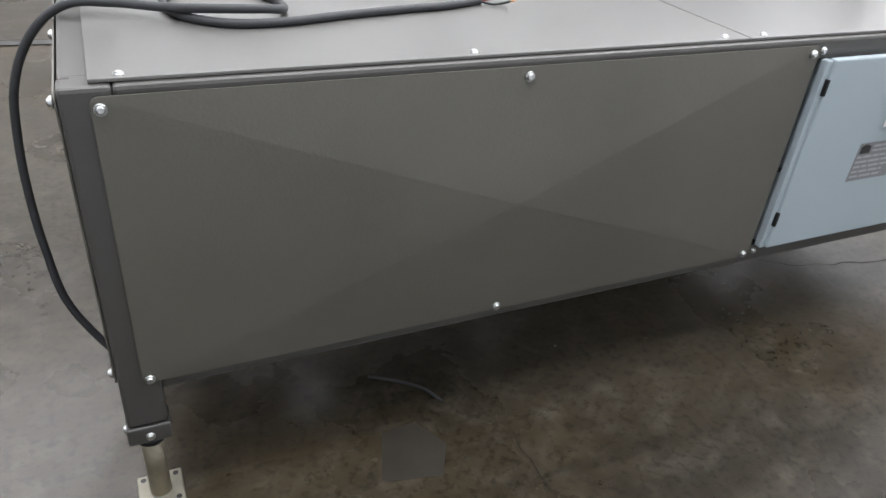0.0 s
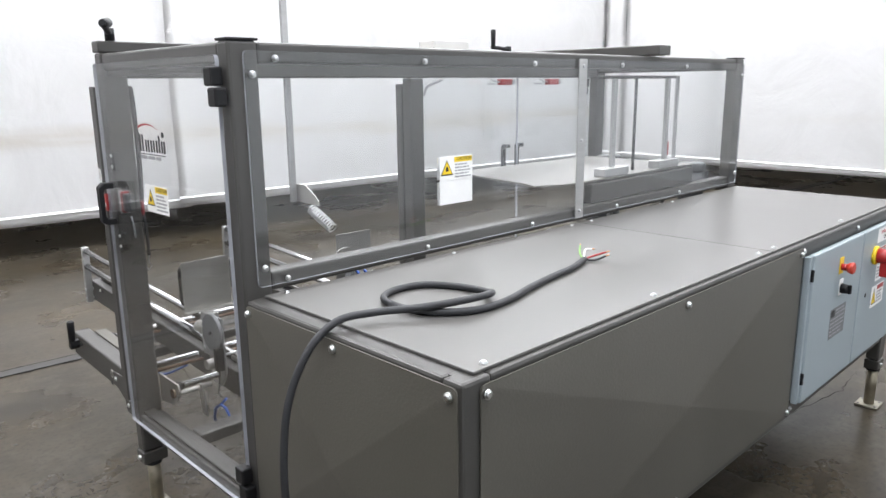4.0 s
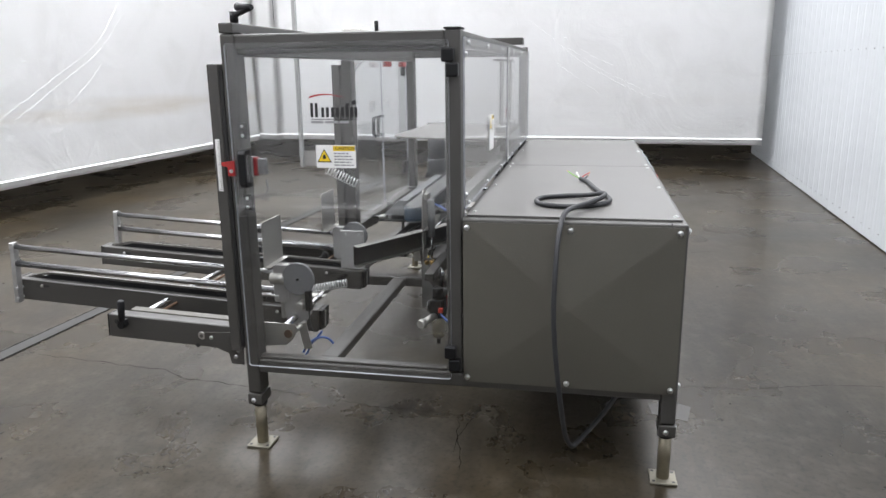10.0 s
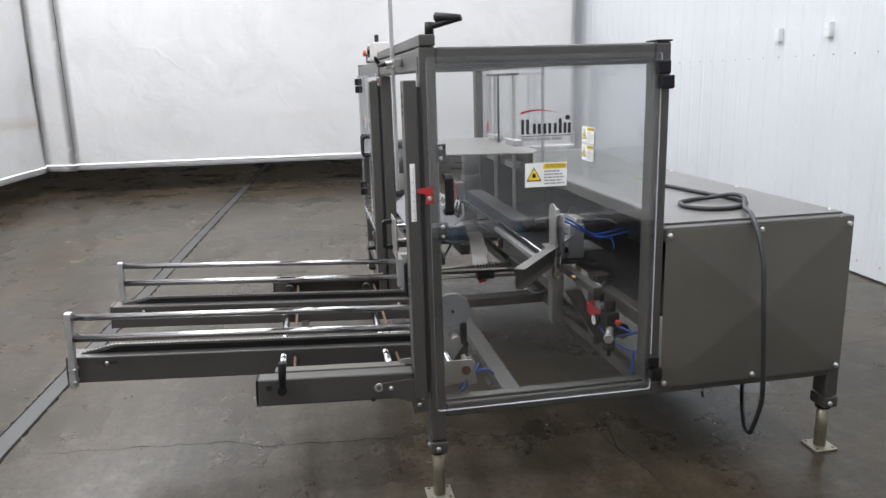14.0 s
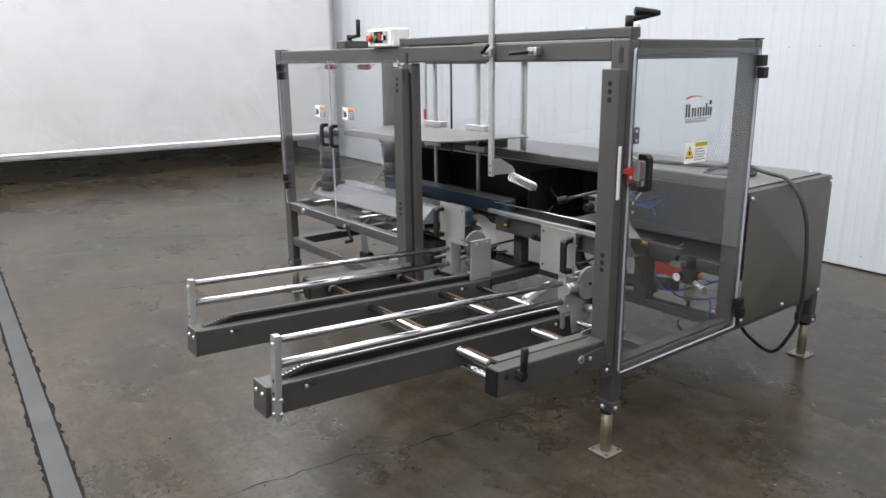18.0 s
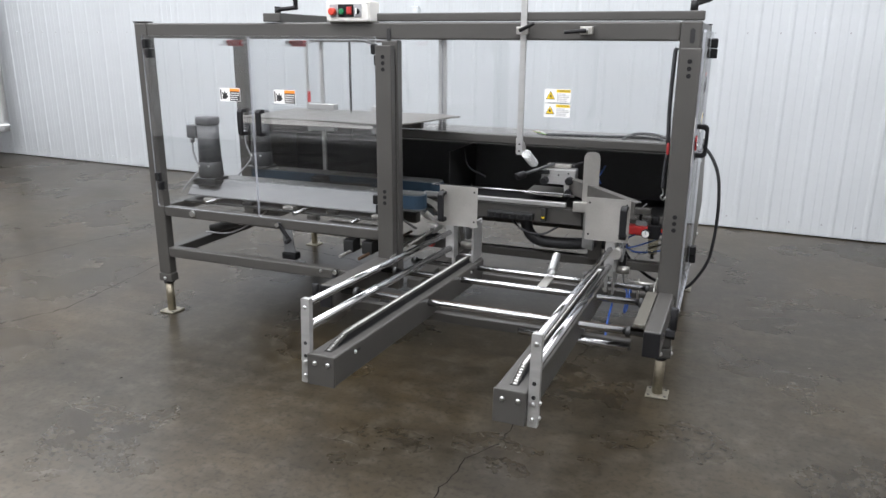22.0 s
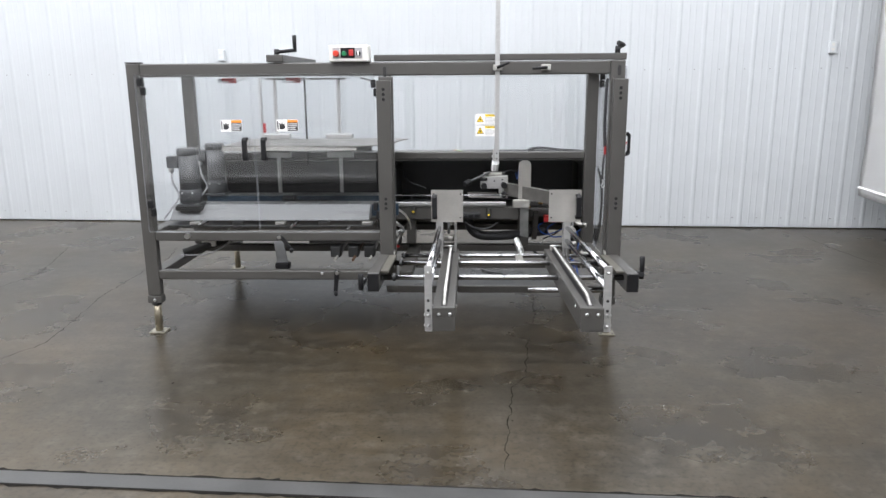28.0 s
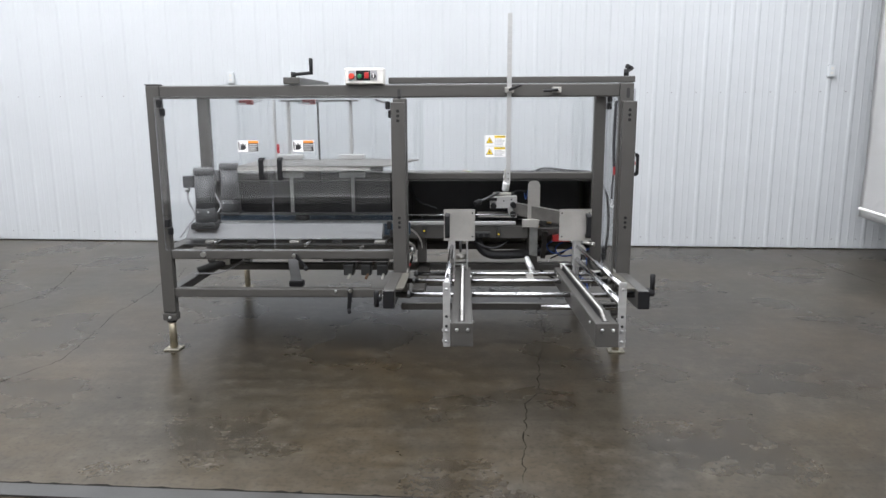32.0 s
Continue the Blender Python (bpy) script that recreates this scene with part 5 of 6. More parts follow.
# ---- inside the guards ----
# hold-down table on its uprights
tab = part("hold_down_table", extrude([(2.345, 2.290), (1.530, 2.315), (1.455, 2.285), (1.405, 2.225), (1.370, 2.10), (1.335, 1.900), (1.30, 1.800), (1.40, 1.745), (1.50, 1.735), (2.345, 1.735)], "z", 1.052, 1.058), "table", machine, "flat scuffed stainless hold-down table")
part("skirt", extrude([(2.300, 1.052), (2.304, 1.052), (2.312, 1.030), (2.308, 1.028)], "x", 1.56, 2.34), "table", tab)
part("cross_channel", box(1.545, 2.330, 1.720, 1.756, 0.975, 1.045, 0.003), "paint", tab, "dark grey channel under the table")
part("channel_mouth", box(1.5435, 1.546, 1.726, 1.750, 0.983, 1.037, 0), "ink", tab)
for bx, by in ((2.152, 1.768), (1.745, 1.768)):
    part("top_block", box(bx - 0.085, bx + 0.085, by - 0.026, by + 0.026, 1.0585, 1.090, 0.003), "alu", tab, "pale aluminium block")
    part("low_block", box(bx - 0.085, bx + 0.085, by - 0.030, by + 0.030, 0.940, 0.974, 0.003), "alu", tab, "pale aluminium block")
    part("upright_bar", box(bx - 0.011, bx + 0.011, by - 0.008, by + 0.008, 0.690, 1.442, 0.002), "alu", machine, "pale aluminium upright bar")
    screw(bx - 0.04, by, 1.090, "+z", 0.6, tab)
    screw(bx + 0.04, by, 1.090, "+z", 0.6, tab)
part("upright_bar", box(2.236, 2.252, 1.768, 1.780, 0.93, 1.442, 0.002), "alu", machine, "pale aluminium upright bar")
part("thread_spindle", cyl((1.953, 1.80, 0.90), (1.953, 1.80, 1.442), 0.0065, None, 10), "dark", machine, "dark threaded spindle")
part("index_flag", box(2.215, 2.233, 1.792, 1.800, 1.100, 1.160, 0.002), "red", machine, "small red index flag")
part("top_bracket", box(1.69, 2.20, 1.755, 1.81, 1.430, 1.442, 0.002), "paint", machine)

# side belts
def stadium(x0, x1, y0, y1, inset=0.0, n=10):
    r = (y1 - y0) / 2 - inset
    cy = (y0 + y1) / 2
    c0, c1 = x0 + (y1 - y0) / 2, x1 - (y1 - y0) / 2
    return [(c1 + r * math.cos(a), cy + r * math.sin(a)) for a in [-math.pi / 2 + math.pi * k / n for k in range(n + 1)]] + \
           [(c0 + r * math.cos(a), cy + r * math.sin(a)) for a in [math.pi / 2 + math.pi * k / n for k in range(n + 1)]]


for x0, x1, y0, y1 in ((1.335, 2.62, 2.125, 2.235), (1.385, 2.62, 1.772, 1.876)):
    b = part("side_belt", extrude(stadium(x0, x1, y0, y1), "z", 0.636, 0.702), "blue_belt", machine, "dark blue side drive belt")
    part("belt_plate", extrude(stadium(x0, x1, y0, y1, 0.006), "z", 0.702, 0.709), "plate_dark", b, "scuffed metal belt guide plate")
    part("belt_plate", extrude(stadium(x0, x1, y0, y1, 0.006), "z", 0.624, 0.636), "plate_dark", b)
    for k in range(7):
        screw(x0 + 0.10 + 0.19 * k, (y0 + y1) / 2 + (0.02 if k % 2 else -0.02), 0.709, "+z", 0.5, b)
cv = part("belt_cover", extrude([(2.242, 0.632), (2.242, 0.712), (2.290, 0.714), (2.372, 0.640), (2.372, 0.632)], "x", 1.490, 2.652, bevel=0.002), "cover", machine, "long sloping silver-grey belt cover")
for k in range(6):
    screw(1.62 + 0.19 * k, 2.252, 0.7135, "+z", 0.5, cv)
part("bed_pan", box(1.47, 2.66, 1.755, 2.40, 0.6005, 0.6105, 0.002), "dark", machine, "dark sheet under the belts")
part("motor_mount", box(2.470, 2.620, 2.245, 2.362, 0.690, 0.7165, 0.003), "dark", machine, "dark motor mounting plate")


def motor(x, y, z0, z1):
    m = part("motor", cyl((x, y, z0 + 0.03), (x, y, z1 - 0.030), 0.060, None, 28, 0.056), "motor", machine, "upright grey electric motor")
    part("fan_cowl", cyl((x, y, z1 - 0.040), (x, y, z1), 0.0635, None, 28, 0.0615, 0.006), "motor", m)
    part("motor_flange", box(x - 0.066, x + 0.066, y - 0.062, y + 0.062, z0, z0 + 0.012, 0.004), "motor", m)
    part("gear_case", cyl((x, y, z0 + 0.012), (x, y, z0 + 0.095), 0.065, None, 28, 0.0625, 0.004), "motor", m)
    for s in (-1, 1):
        screw(x + 0.03 * s, y + 0.056, z0 + 0.075, "+y", 0.6, m)
    part("terminal_box", box(x + 0.055, x + 0.120, y - 0.03, y + 0.03, z1 - 0.115, z1 - 0.045, 0.006), "motor", m, "grey motor terminal box")
    part("cable_gland", cyl((x + 0.10, y + 0.012, z1 - 0.14), (x + 0.10, y + 0.012, z1 - 0.112), 0.014, None, 12), "zinc", m, "bright cable gland")
    p = [(x + 0.10, y + 0.012, z1 - 0.135), (x + 0.095, y + 0.015, z1 - 0.20), (x + 0.062, y + 0.02, z1 - 0.27), (x + 0.066, y + 0.04, z0 + 0.03), (x + 0.10, y + 0.07, z0 - 0.02), (x + 0.135, y + 0.09, z0 - 0.07)]
    part("motor_cable", sweep(smooth_path(p), 0.0055, None, 8), "grey_ink", m, "grey motor cable")
    return m


motor(2.545, 2.297, 0.7168, 1.048)
motor(2.545, 1.835, 0.7095, 1.040)

# rods across between the belts, and the bed under them
for x, z in ((1.92, 0.615), (2.45, 0.625), (1.60, 0.60)):
    part("cross_rod", cyl((x, YG + TY, z), (x, Y2 - TY, z), 0.009, None, 14), "chrome", machine, "chromed cross rod")
for y in (1.70, 2.10):
    part("bed_rail", box(1.40, X1 - TX, y, y + 0.05, 0.545, 0.600, 0.004), "paint", machine, "grey bed rail")
for k in range(5):
    x = 1.50 + 0.25 * k
    part("bed_clamp", box(x - 0.03, x + 0.03, 2.36, 2.40, 0.6125, 0.630, 0.004), "black" if k % 2 else "steel", machine)
for x, m in ((1.715, "steel"), (1.610, "rust"), (1.515, "steel")):
    part("slide_rod", cyl((x, 1.75, 0.385), (x - 0.03, 2.44, 0.415), 0.008, None, 12), m, machine, "slide rod under the bed")
    part("slide_block", box(x - 0.045, x + 0.015, 2.25, 2.33, 0.405, 0.470, 0.006), "dark", machine, "dark slide block")
part("slide_beam", box(1.46, 1.86, 2.22, 2.30, 0.485, 0.535, 0.004), "dark", machine)
part("hanger_plate", extrude([(1.99, 0.545), (2.045, 0.545), (2.028, 0.385), (1.965, 0.385)], "y", 2.40, 2.405), "cover", machine, "thin metal hanger plate")
part("hanger_shoe", box(1.955, 2.04, 2.37, 2.42, 0.355, 0.392, 0.008), "black", machine)
part("air_ram", cyl((2.66, 2.20, 0.400), (2.30, 2.05, 0.500), 0.026, None, 16), "dark", machine, "dark air ram under the bed")
part("ram_head", box(2.47, 2.56, 2.10, 2.16, 0.430, 0.475, 0.006), "steel", machine)
part("air_hose", sweep(smooth_path([(2.66, 2.24, 0.395), (2.50, 2.25, 0.405), (2.40, 2.20, 0.45), (2.33, 2.12, 0.52)]), 0.005, None, 8), "grey_ink", machine, "grey air hose")


def side_lever(x, z, dx, dz):
    lv = part("crank_lever", extrude([(x - 0.013, z - 0.012), (x + 0.013, z + 0.012), (x + dx + 0.010, z + dz + 0.010), (x + dx - 0.012, z + dz - 0.008)] if abs(dx) > abs(dz) else [(x - 0.013, z + 0.012), (x + 0.013, z + 0.012), (x + dx + 0.011, z + dz), (x + dx - 0.011, z + dz)], "y", Y2 + 0.006, Y2 + 0.018, bevel=0.003), "black", machine, "black crank lever")
    part("shaft", cyl((x, Y2 - 0.01, z), (x, Y2 + 0.021, z), 0.011, None, 14), "zinc", lv)
    part("grip", cyl((x + dx, Y2 + 0.012, z + dz), (x + dx - 0.01, Y2 + 0.060, z + dz), 0.011, None, 12, 0.010, 0.003), "black", lv)


side_lever(1.972, 0.570, -0.065, -0.070)
side_lever(1.657, 0.366, 0.012, -0.115)
part("bushing", cyl((2.496, Y2 - 0.002, 0.574), (2.496, Y2 + 0.008, 0.574), 0.016, None, 16), "zinc", machine)
for x in (1.745, 1.47):
    screw(x, Y2 - 0.001, 0.358, "+y", 0.8)

# forming station
part("station_beam", box(0.60, 1.40, 1.885, 1.940, 0.560, 0.640, 0.004), "paint", machine, "grey station beam")
part("station_rail", box(0.68, 1.440, 1.938, 1.962, 0.652, 0.674, 0.003), "alu", machine, "aluminium station rail")
part("station_rod", cyl((0.66, 1.955, 0.716), (1.395, 1.955, 0.716), 0.005, None, 10), "chrome", machine, "thin chromed rod")
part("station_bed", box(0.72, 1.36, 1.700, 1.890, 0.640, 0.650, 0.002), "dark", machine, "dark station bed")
part("tray", extrude([(0.73, 1.66), (0.922, 1.66), (0.915, 1.876), (0.714, 1.90)], "z", 0.690, 0.694), "steel", machine, "thin steel tray")
hd = part("head_block", extrude([(0.664, 0.680), (0.716, 0.680), (0.722, 0.742), (0.838, 0.742), (0.838, 0.815), (0.664, 0.820)], "y", 1.775, 1.840, bevel=0.002), "alu", machine, "machined aluminium head block")
for x, z in ((0.817, 0.760), (0.690, 0.767), (0.690, 0.706)):
    part("roller", cyl((x, 1.838, z), (x, 1.882, z), 0.020, None, 18, 0.019, 0.003), "black", hd, "black rubber roller")
for x, z in ((0.80, 0.797), (0.75, 0.790), (0.70, 0.800)):
    part("hole", cyl((x, 1.8395, z), (x, 1.841, z), 0.005, None, 10), "ink", hd)
part("lever_bar", box(0.795, 0.855, 1.842, 1.856, 0.793, 0.812, 0.004), "black", hd)
part("lever_arm", cyl((0.78, 1.81, 0.842), (0.905, 1.915, 0.798), 0.008, None, 12), "motor", hd, "round grey lever arm")
part("roller", cyl((0.905, 1.915, 0.796), (0.940, 1.950, 0.785), 0.019, None, 16, 0.018, 0.003), "black", hd, "black rubber roller")
part("valve_body", box(0.68, 0.80, 1.70, 1.775, 0.760, 0.835, 0.004), "dark", hd)
part("jaw", box(0.70, 0.82, 1.76, 1.80, 0.821, 0.838, 0.003), "steel", hd)
# slanting guide channel
bm = bmesh.new()
a, b = Vector((0.690, 1.850, 0.0)), Vector((0.325, 2.170, 0.0))
d = (b - a).normalized()
n = Vector((-d.y, d.x, 0))
for o0, o1, za, zb, zc, zd in ((0, 0.004, 0.705, 0.775, 0.672, 0.745), (0, 0.040, 0.775, 0.779, 0.745, 0.749), (0, 0.030, 0.703, 0.706, 0.670, 0.673)):
    vs = []
    for p, (l, h) in ((a, (za, zb)), (b, (zc, zd))):
        for o in (o0, o1):
            for z in (l, h):
                vs.append(bm.verts.new((p.x + n.x * o, p.y + n.y * o, z)))
    fs = [bm.faces.new([vs[i] for i in q]) for q in ((0, 1, 3, 2), (4, 6, 7, 5), (0, 4, 5, 1), (2, 3, 7, 6), (1, 5, 7, 3), (0, 2, 6, 4))]
bmesh.ops.recalc_face_normals(bm, faces=bm.faces)
part("guide_channel", bm, "gunmetal", machine, "slanting dark steel guide channel")
part("tall_plate", extrude(rounded(0.527, 0.604, 0.640, 0.932, 0.030), "y", 1.942, 1.947), "steel", machine, "tall rounded steel plate")
cy = part("air_cylinder", cyl((0.556, 1.914, 0.740), (0.556, 1.914, 0.892), 0.0145, None, 18, bevel=0.002), "cover", machine, "slim aluminium air cylinder")
part("piston_rod", cyl((0.556, 1.914, 0.640), (0.556, 1.914, 0.742), 0.005, None, 10), "chrome", cy)
part("clevis", box(0.546, 0.566, 1.904, 1.924, 0.605, 0.645, 0.003), "brass", cy)
part("cylinder_bracket", box(0.540, 0.600, 1.925, 1.9415, 0.890, 0.915, 0.003), "steel", cy)
for p in ([(0.565, 1.90, 0.872), (0.56, 1.871, 0.861), (0.56, 1.804, 0.814), (0.56, 1.748, 0.786), (0.56, 1.648, 0.798), (0.56, 1.58, 0.81)], [(0.60, 1.90, 0.862), (0.60, 1.85, 0.835), (0.60, 1.79, 0.800), (0.60, 1.72, 0.792), (0.60, 1.62, 0.815)],
          [(0.58, 1.77, 0.79), (0.575, 1.70, 0.775), (0.57, 1.685, 0.75), (0.56, 1.69, 0.735)],
          [(0.34, 1.80, 0.52), (0.40, 1.79, 0.47), (0.36, 1.76, 0.41), (0.24, 1.74, 0.42), (0.16, 1.73, 0.46)], [(0.37, 1.80, 0.54), (0.46, 1.80, 0.49), (0.40, 1.78, 0.43), (0.26, 1.76, 0.48), (0.18, 1.74, 0.52)],
          [(0.30, 1.83, 0.53), (0.22, 1.81, 0.53), (0.18, 1.78, 0.52)], [(0.20, 1.76, 0.44), (0.19, 1.77, 0.38), (0.20, 1.775, 0.30)],
          [(0.31, 2.38, 0.30), (0.30, 2.366, 0.318), (0.30, 2.348, 0.356), (0.30, 2.313, 0.381), (0.30, 2.277, 0.378), (0.30, 2.255, 0.348), (0.30, 2.274, 0.317)], [(0.31, 2.39, 0.31), (0.305, 2.362, 0.352), (0.31, 2.33, 0.375), (0.32, 2.31, 0.40)],
          [(0.30, 2.90, 0.36), (0.32, 2.82, 0.34), (0.33, 2.72, 0.38), (0.33, 2.62, 0.43)]):
    part("air_hose", sweep(smooth_path(p, 7), 0.0043, None, 8), "hose", machine, "blue air hose")
part("wire", sweep(smooth_path([(0.33, 2.363, 0.49), (0.325, 2.36, 0.44), (0.315, 2.35, 0.41), (0.32, 2.34, 0.395)], 6), 0.003, None, 6), "rubber", machine, "black sensor wire")
for p in ((0.55, 1.94, 0.64), (0.47, 1.90, 0.66), (0.44, 1.87, 0.655), (0.40, 1.85, 0.65), (0.37, 1.84, 0.65)):
    part("fitting", cyl(p, (p[0] - 0.022, p[1] - 0.012, p[2] - 0.004), 0.0085, None, 8), "brass" if p[0] > 0.45 else "zinc", machine, "hose fitting")
part("station_arm", box(0.28, 0.62, 1.85, 1.885, 0.635, 0.665, 0.004), "paint", machine)
part("swing_plate", extrude([(0.538, 0.655), (0.590, 0.655), (0.590, 0.455), (0.538, 0.445)], "y", 1.950, 1.954), "plate_dark", machine, "hanging steel swing angle")
part("swing_plate", extrude([(1.908, 0.655), (1.950, 0.655), (1.950, 0.445), (1.908, 0.452)], "x", 0.538, 0.542), "plate_dark", machine)
part("swing_bracket", box(0.535, 0.640, 1.955, 1.985, 0.640, 0.690, 0.003), "steel", machine)
part("strut", box(0.520, 0.590, YG + 0.004, YG + 0.072, 0.348, 0.640, 0.005), "paint", machine, "grey upright strut")
part("strut", box(1.255, 1.315, 1.825, 1.8845, 0.390, 0.640, 0.005), "paint", machine, "grey upright strut")
part("side_rail", box(X0 + TX, 0.520, YG + 0.002, YG + 0.049, 0.545, 0.600, 0.005), "paint", machine, "grey side rail")
part("diagonal", extrude([(1.86, 0.60), (1.92, 0.60), (1.80, 0.40), (1.755, 0.40)], "x", 0.47, 0.50), "paint", machine)
part("sensor", box(1.25, 1.275, 1.965, 1.99, 0.600, 0.650, 0.003), "dark", machine)
part("sensor_tip", box(1.256, 1.270, 1.99, 1.996, 0.614, 0.622, 0.001), "yellow", machine)
part("sensor", box(0.775, 0.80, 1.945, 1.975, 0.575, 0.640, 0.003), "dark", machine)
part("sensor_tip", box(0.781, 0.794, 1.9755, 1.982, 0.591, 0.598, 0.001), "yellow", machine)
part("valve_bank", box(0.84, 1.08, 1.945, 1.985, 0.572, 0.608, 0.003), "dark", machine, "dark valve bank")
for k in range(6):
    part("valve", box(0.85 + 0.038 * k, 0.876 + 0.038 * k, 1.985, 1.994, 0.578, 0.602, 0.002), "black", bpy.data.objects["valve_bank"])
part("cable_conduit", sweep(smooth_path([(0.90, 1.80, 0.64), (0.915, 1.81, 0.56), (0.90, 1.82, 0.48), (0.84, 1.82, 0.435), (0.72, 1.80, 0.425), (0.56, 1.76, 0.43), (0.40, 1.71, 0.44)], 8), 0.030, None, 14), "rubber", machine, "thick black cable conduit")
for p in ([(1.30, 1.60, 0.66), (1.28, 1.70, 0.60), (1.15, 1.72, 0.55), (0.95, 1.75, 0.60)], [(1.38, 1.50, 0.84), (1.32, 1.60, 0.76), (1.20, 1.66, 0.72)], [(0.75, 1.76, 0.80), (0.66, 1.70, 0.84), (0.58, 1.66, 0.83)],
          [(0.98, 1.93, 0.58), (0.90, 1.96, 0.52), (0.80, 1.94, 0.50), (0.72, 1.90, 0.54)]):
    part("cable", sweep(smooth_path(p, 7), 0.0055, None, 8), "rubber", machine, "black cable")
# gripper nose with its V of thin rods
NY = 2.033
bm = bmesh.new()
top_e = [(1.77, NY + 0.032, 0.652), (1.77, NY - 0.032, 0.652)]
mid_e = [(1.42, NY + 0.024, 0.572), (1.42, NY - 0.024, 0.572)]
tip_e = [(1.325, NY + 0.008, 0.540), (1.325, NY - 0.008, 0.540)]
rows_e = [[bm.verts.new(p) for p in e] for e in (top_e, mid_e, tip_e)]
for e0, e1 in zip(rows_e, rows_e[1:]):
    bm.faces.new((e0[0], e0[1], e1[1], e1[0]))
bmesh.ops.solidify(bm, geom=list(bm.faces), thickness=0.004)
part("feed_nose", bm, "plate_dark", machine, "thin sloping metal feed nose")
part("carriage", box(1.98, 2.08, NY - 0.044, NY + 0.044, 0.640, 0.690, 0.005), "dark", machine, "dark carriage block")
part("carriage_pad", box(1.99, 2.07, NY - 0.038, NY + 0.038, 0.6905, 0.725, 0.008), "black", machine)
for s in (-1, 1):
    part("spreader_rod", cyl((1.72, NY + 0.040 * s, 0.645), (1.36, NY + 0.215 * s, 0.545), 0.006, None, 10), "dark", machine, "thin dark spreader rod")
    part("carriage_side", box(1.75, 2.08, NY + 0.055 * s - 0.003, NY + 0.055 * s + 0.003, 0.615, 0.690, 0.002), "dark", machine)
part("pale_tip", cyl((1.40, NY, 0.569), (1.318, NY, 0.524), 0.021, None, 16, 0.004), "box_white", machine, "pale plastic nose tip")
part("latch_block", box(1.335, 1.385, NY - 0.045, NY + 0.045, 0.425, 0.462, 0.004), "black", machine)
# curved shoe by the near belt
bm = bmesh.new()
pr = None
for k in range(10):
    ang = radians(90 * k / 9)
    x, z = 1.405 - 0.135 * math.sin(ang), 0.525 + 0.135 * math.cos(ang)
    cur = (bm.verts.new((x, 2.045, z)), bm.verts.new((x, 2.118, z)))
    if pr:
        bm.faces.new((pr[0], cur[0], cur[1], pr[1])).smooth = True
    pr = cur
bmesh.ops.solidify(bm, geom=list(bm.faces), thickness=0.004)
part("curved_shoe", bm, "steel", machine, "curved stainless shoe")
part("cross_rod", cyl((1.335, 1.80, 0.503), (1.335, 2.40, 0.497), 0.007, None, 12), "gunmetal", machine, "oiled steel cross rod")
part("coil_spring", coil((1.335, 1.985, 0.503), (1.335, 2.095, 0.500), 0.016, 0.0032, 7), "zinc", machine, "bright coil spring")
part("red_latch", box(1.345, 1.375, 2.03, 2.07, 0.405, 0.445, 0.004), "red", machine, "small red latch")
part("coil_spring", coil((0.620, 2.470, 0.474), (0.636, 2.305, 0.504), 0.0165, 0.0028, 14), "zinc", machine, "tight bright coil spring")
part("spring_bar", box(0.612, 0.652, 2.405, 2.64, 0.440, 0.446, 0.002), "steel", machine, "thin steel bar holding a spring")

# air preparation unit
au = part("air_unit", box(0.285, 0.345, 1.800, 1.852, 0.520, 0.590, 0.005), "black", machine, "black and red air preparation unit")
part("red_body", box(0.345, 0.485, 1.805, 1.850, 0.535, 0.580, 0.005), "red", au, "red valve body")
part("silver_block", box(0.350, 0.405, 1.808, 1.848, 0.581, 0.606, 0.003), "cover", au)
part("pressure_knob", cyl((0.315, 1.826, 0.590), (0.315, 1.826, 0.632), 0.021, None, 18, 0.020, 0.003), "black", au)
ga = part("gauge", cyl((0.352, 1.850, 0.548), (0.352, 1.872, 0.548), 0.021, None, 22, bevel=0.002), "black", au, "round pressure gauge")
part("gauge_face", cyl((0.352, 1.8722, 0.548), (0.352, 1.8732, 0.548), 0.0175, None, 20), "white", ga)
part("gauge_needle", box(0.351, 0.353, 1.8733, 1.8738, 0.545, 0.562, 0), "ink", ga)
part("filter_bowl", cyl((0.315, 1.826, 0.440), (0.315, 1.826, 0.522), 0.022, None, 18, 0.025, 0.004), "smoke", au, "clear filter bowl")
part("bowl_drain", cyl((0.315, 1.826, 0.415), (0.315, 1.826, 0.442), 0.008, None, 10), "black", au)
part("elbow", cyl((0.29, 1.835, 0.530), (0.235, 1.862, 0.522), 0.013, None, 12), "steel", au)
part("elbow", cyl((0.235, 1.862, 0.522), (0.215, 1.872, 0.520), 0.017, None, 6), "steel", au)
part("orange_tag", box(0.270, 0.2855, 1.800, 1.818, 0.548, 0.566, 0.003), "orange", au)
part("stud", cyl((0.385, 1.828, 0.606), (0.385, 1.828, 0.640), 0.008, None, 10), "black", au)
part("thin_tube", sweep(smooth_path([(0.385, 1.828, 0.64), (0.38, 1.83, 0.67), (0.36, 1.825, 0.69)], 6), 0.003, None, 6), "cover", au)
au.matrix_basis = Matrix.Translation((-0.055, 0.004, -0.012))

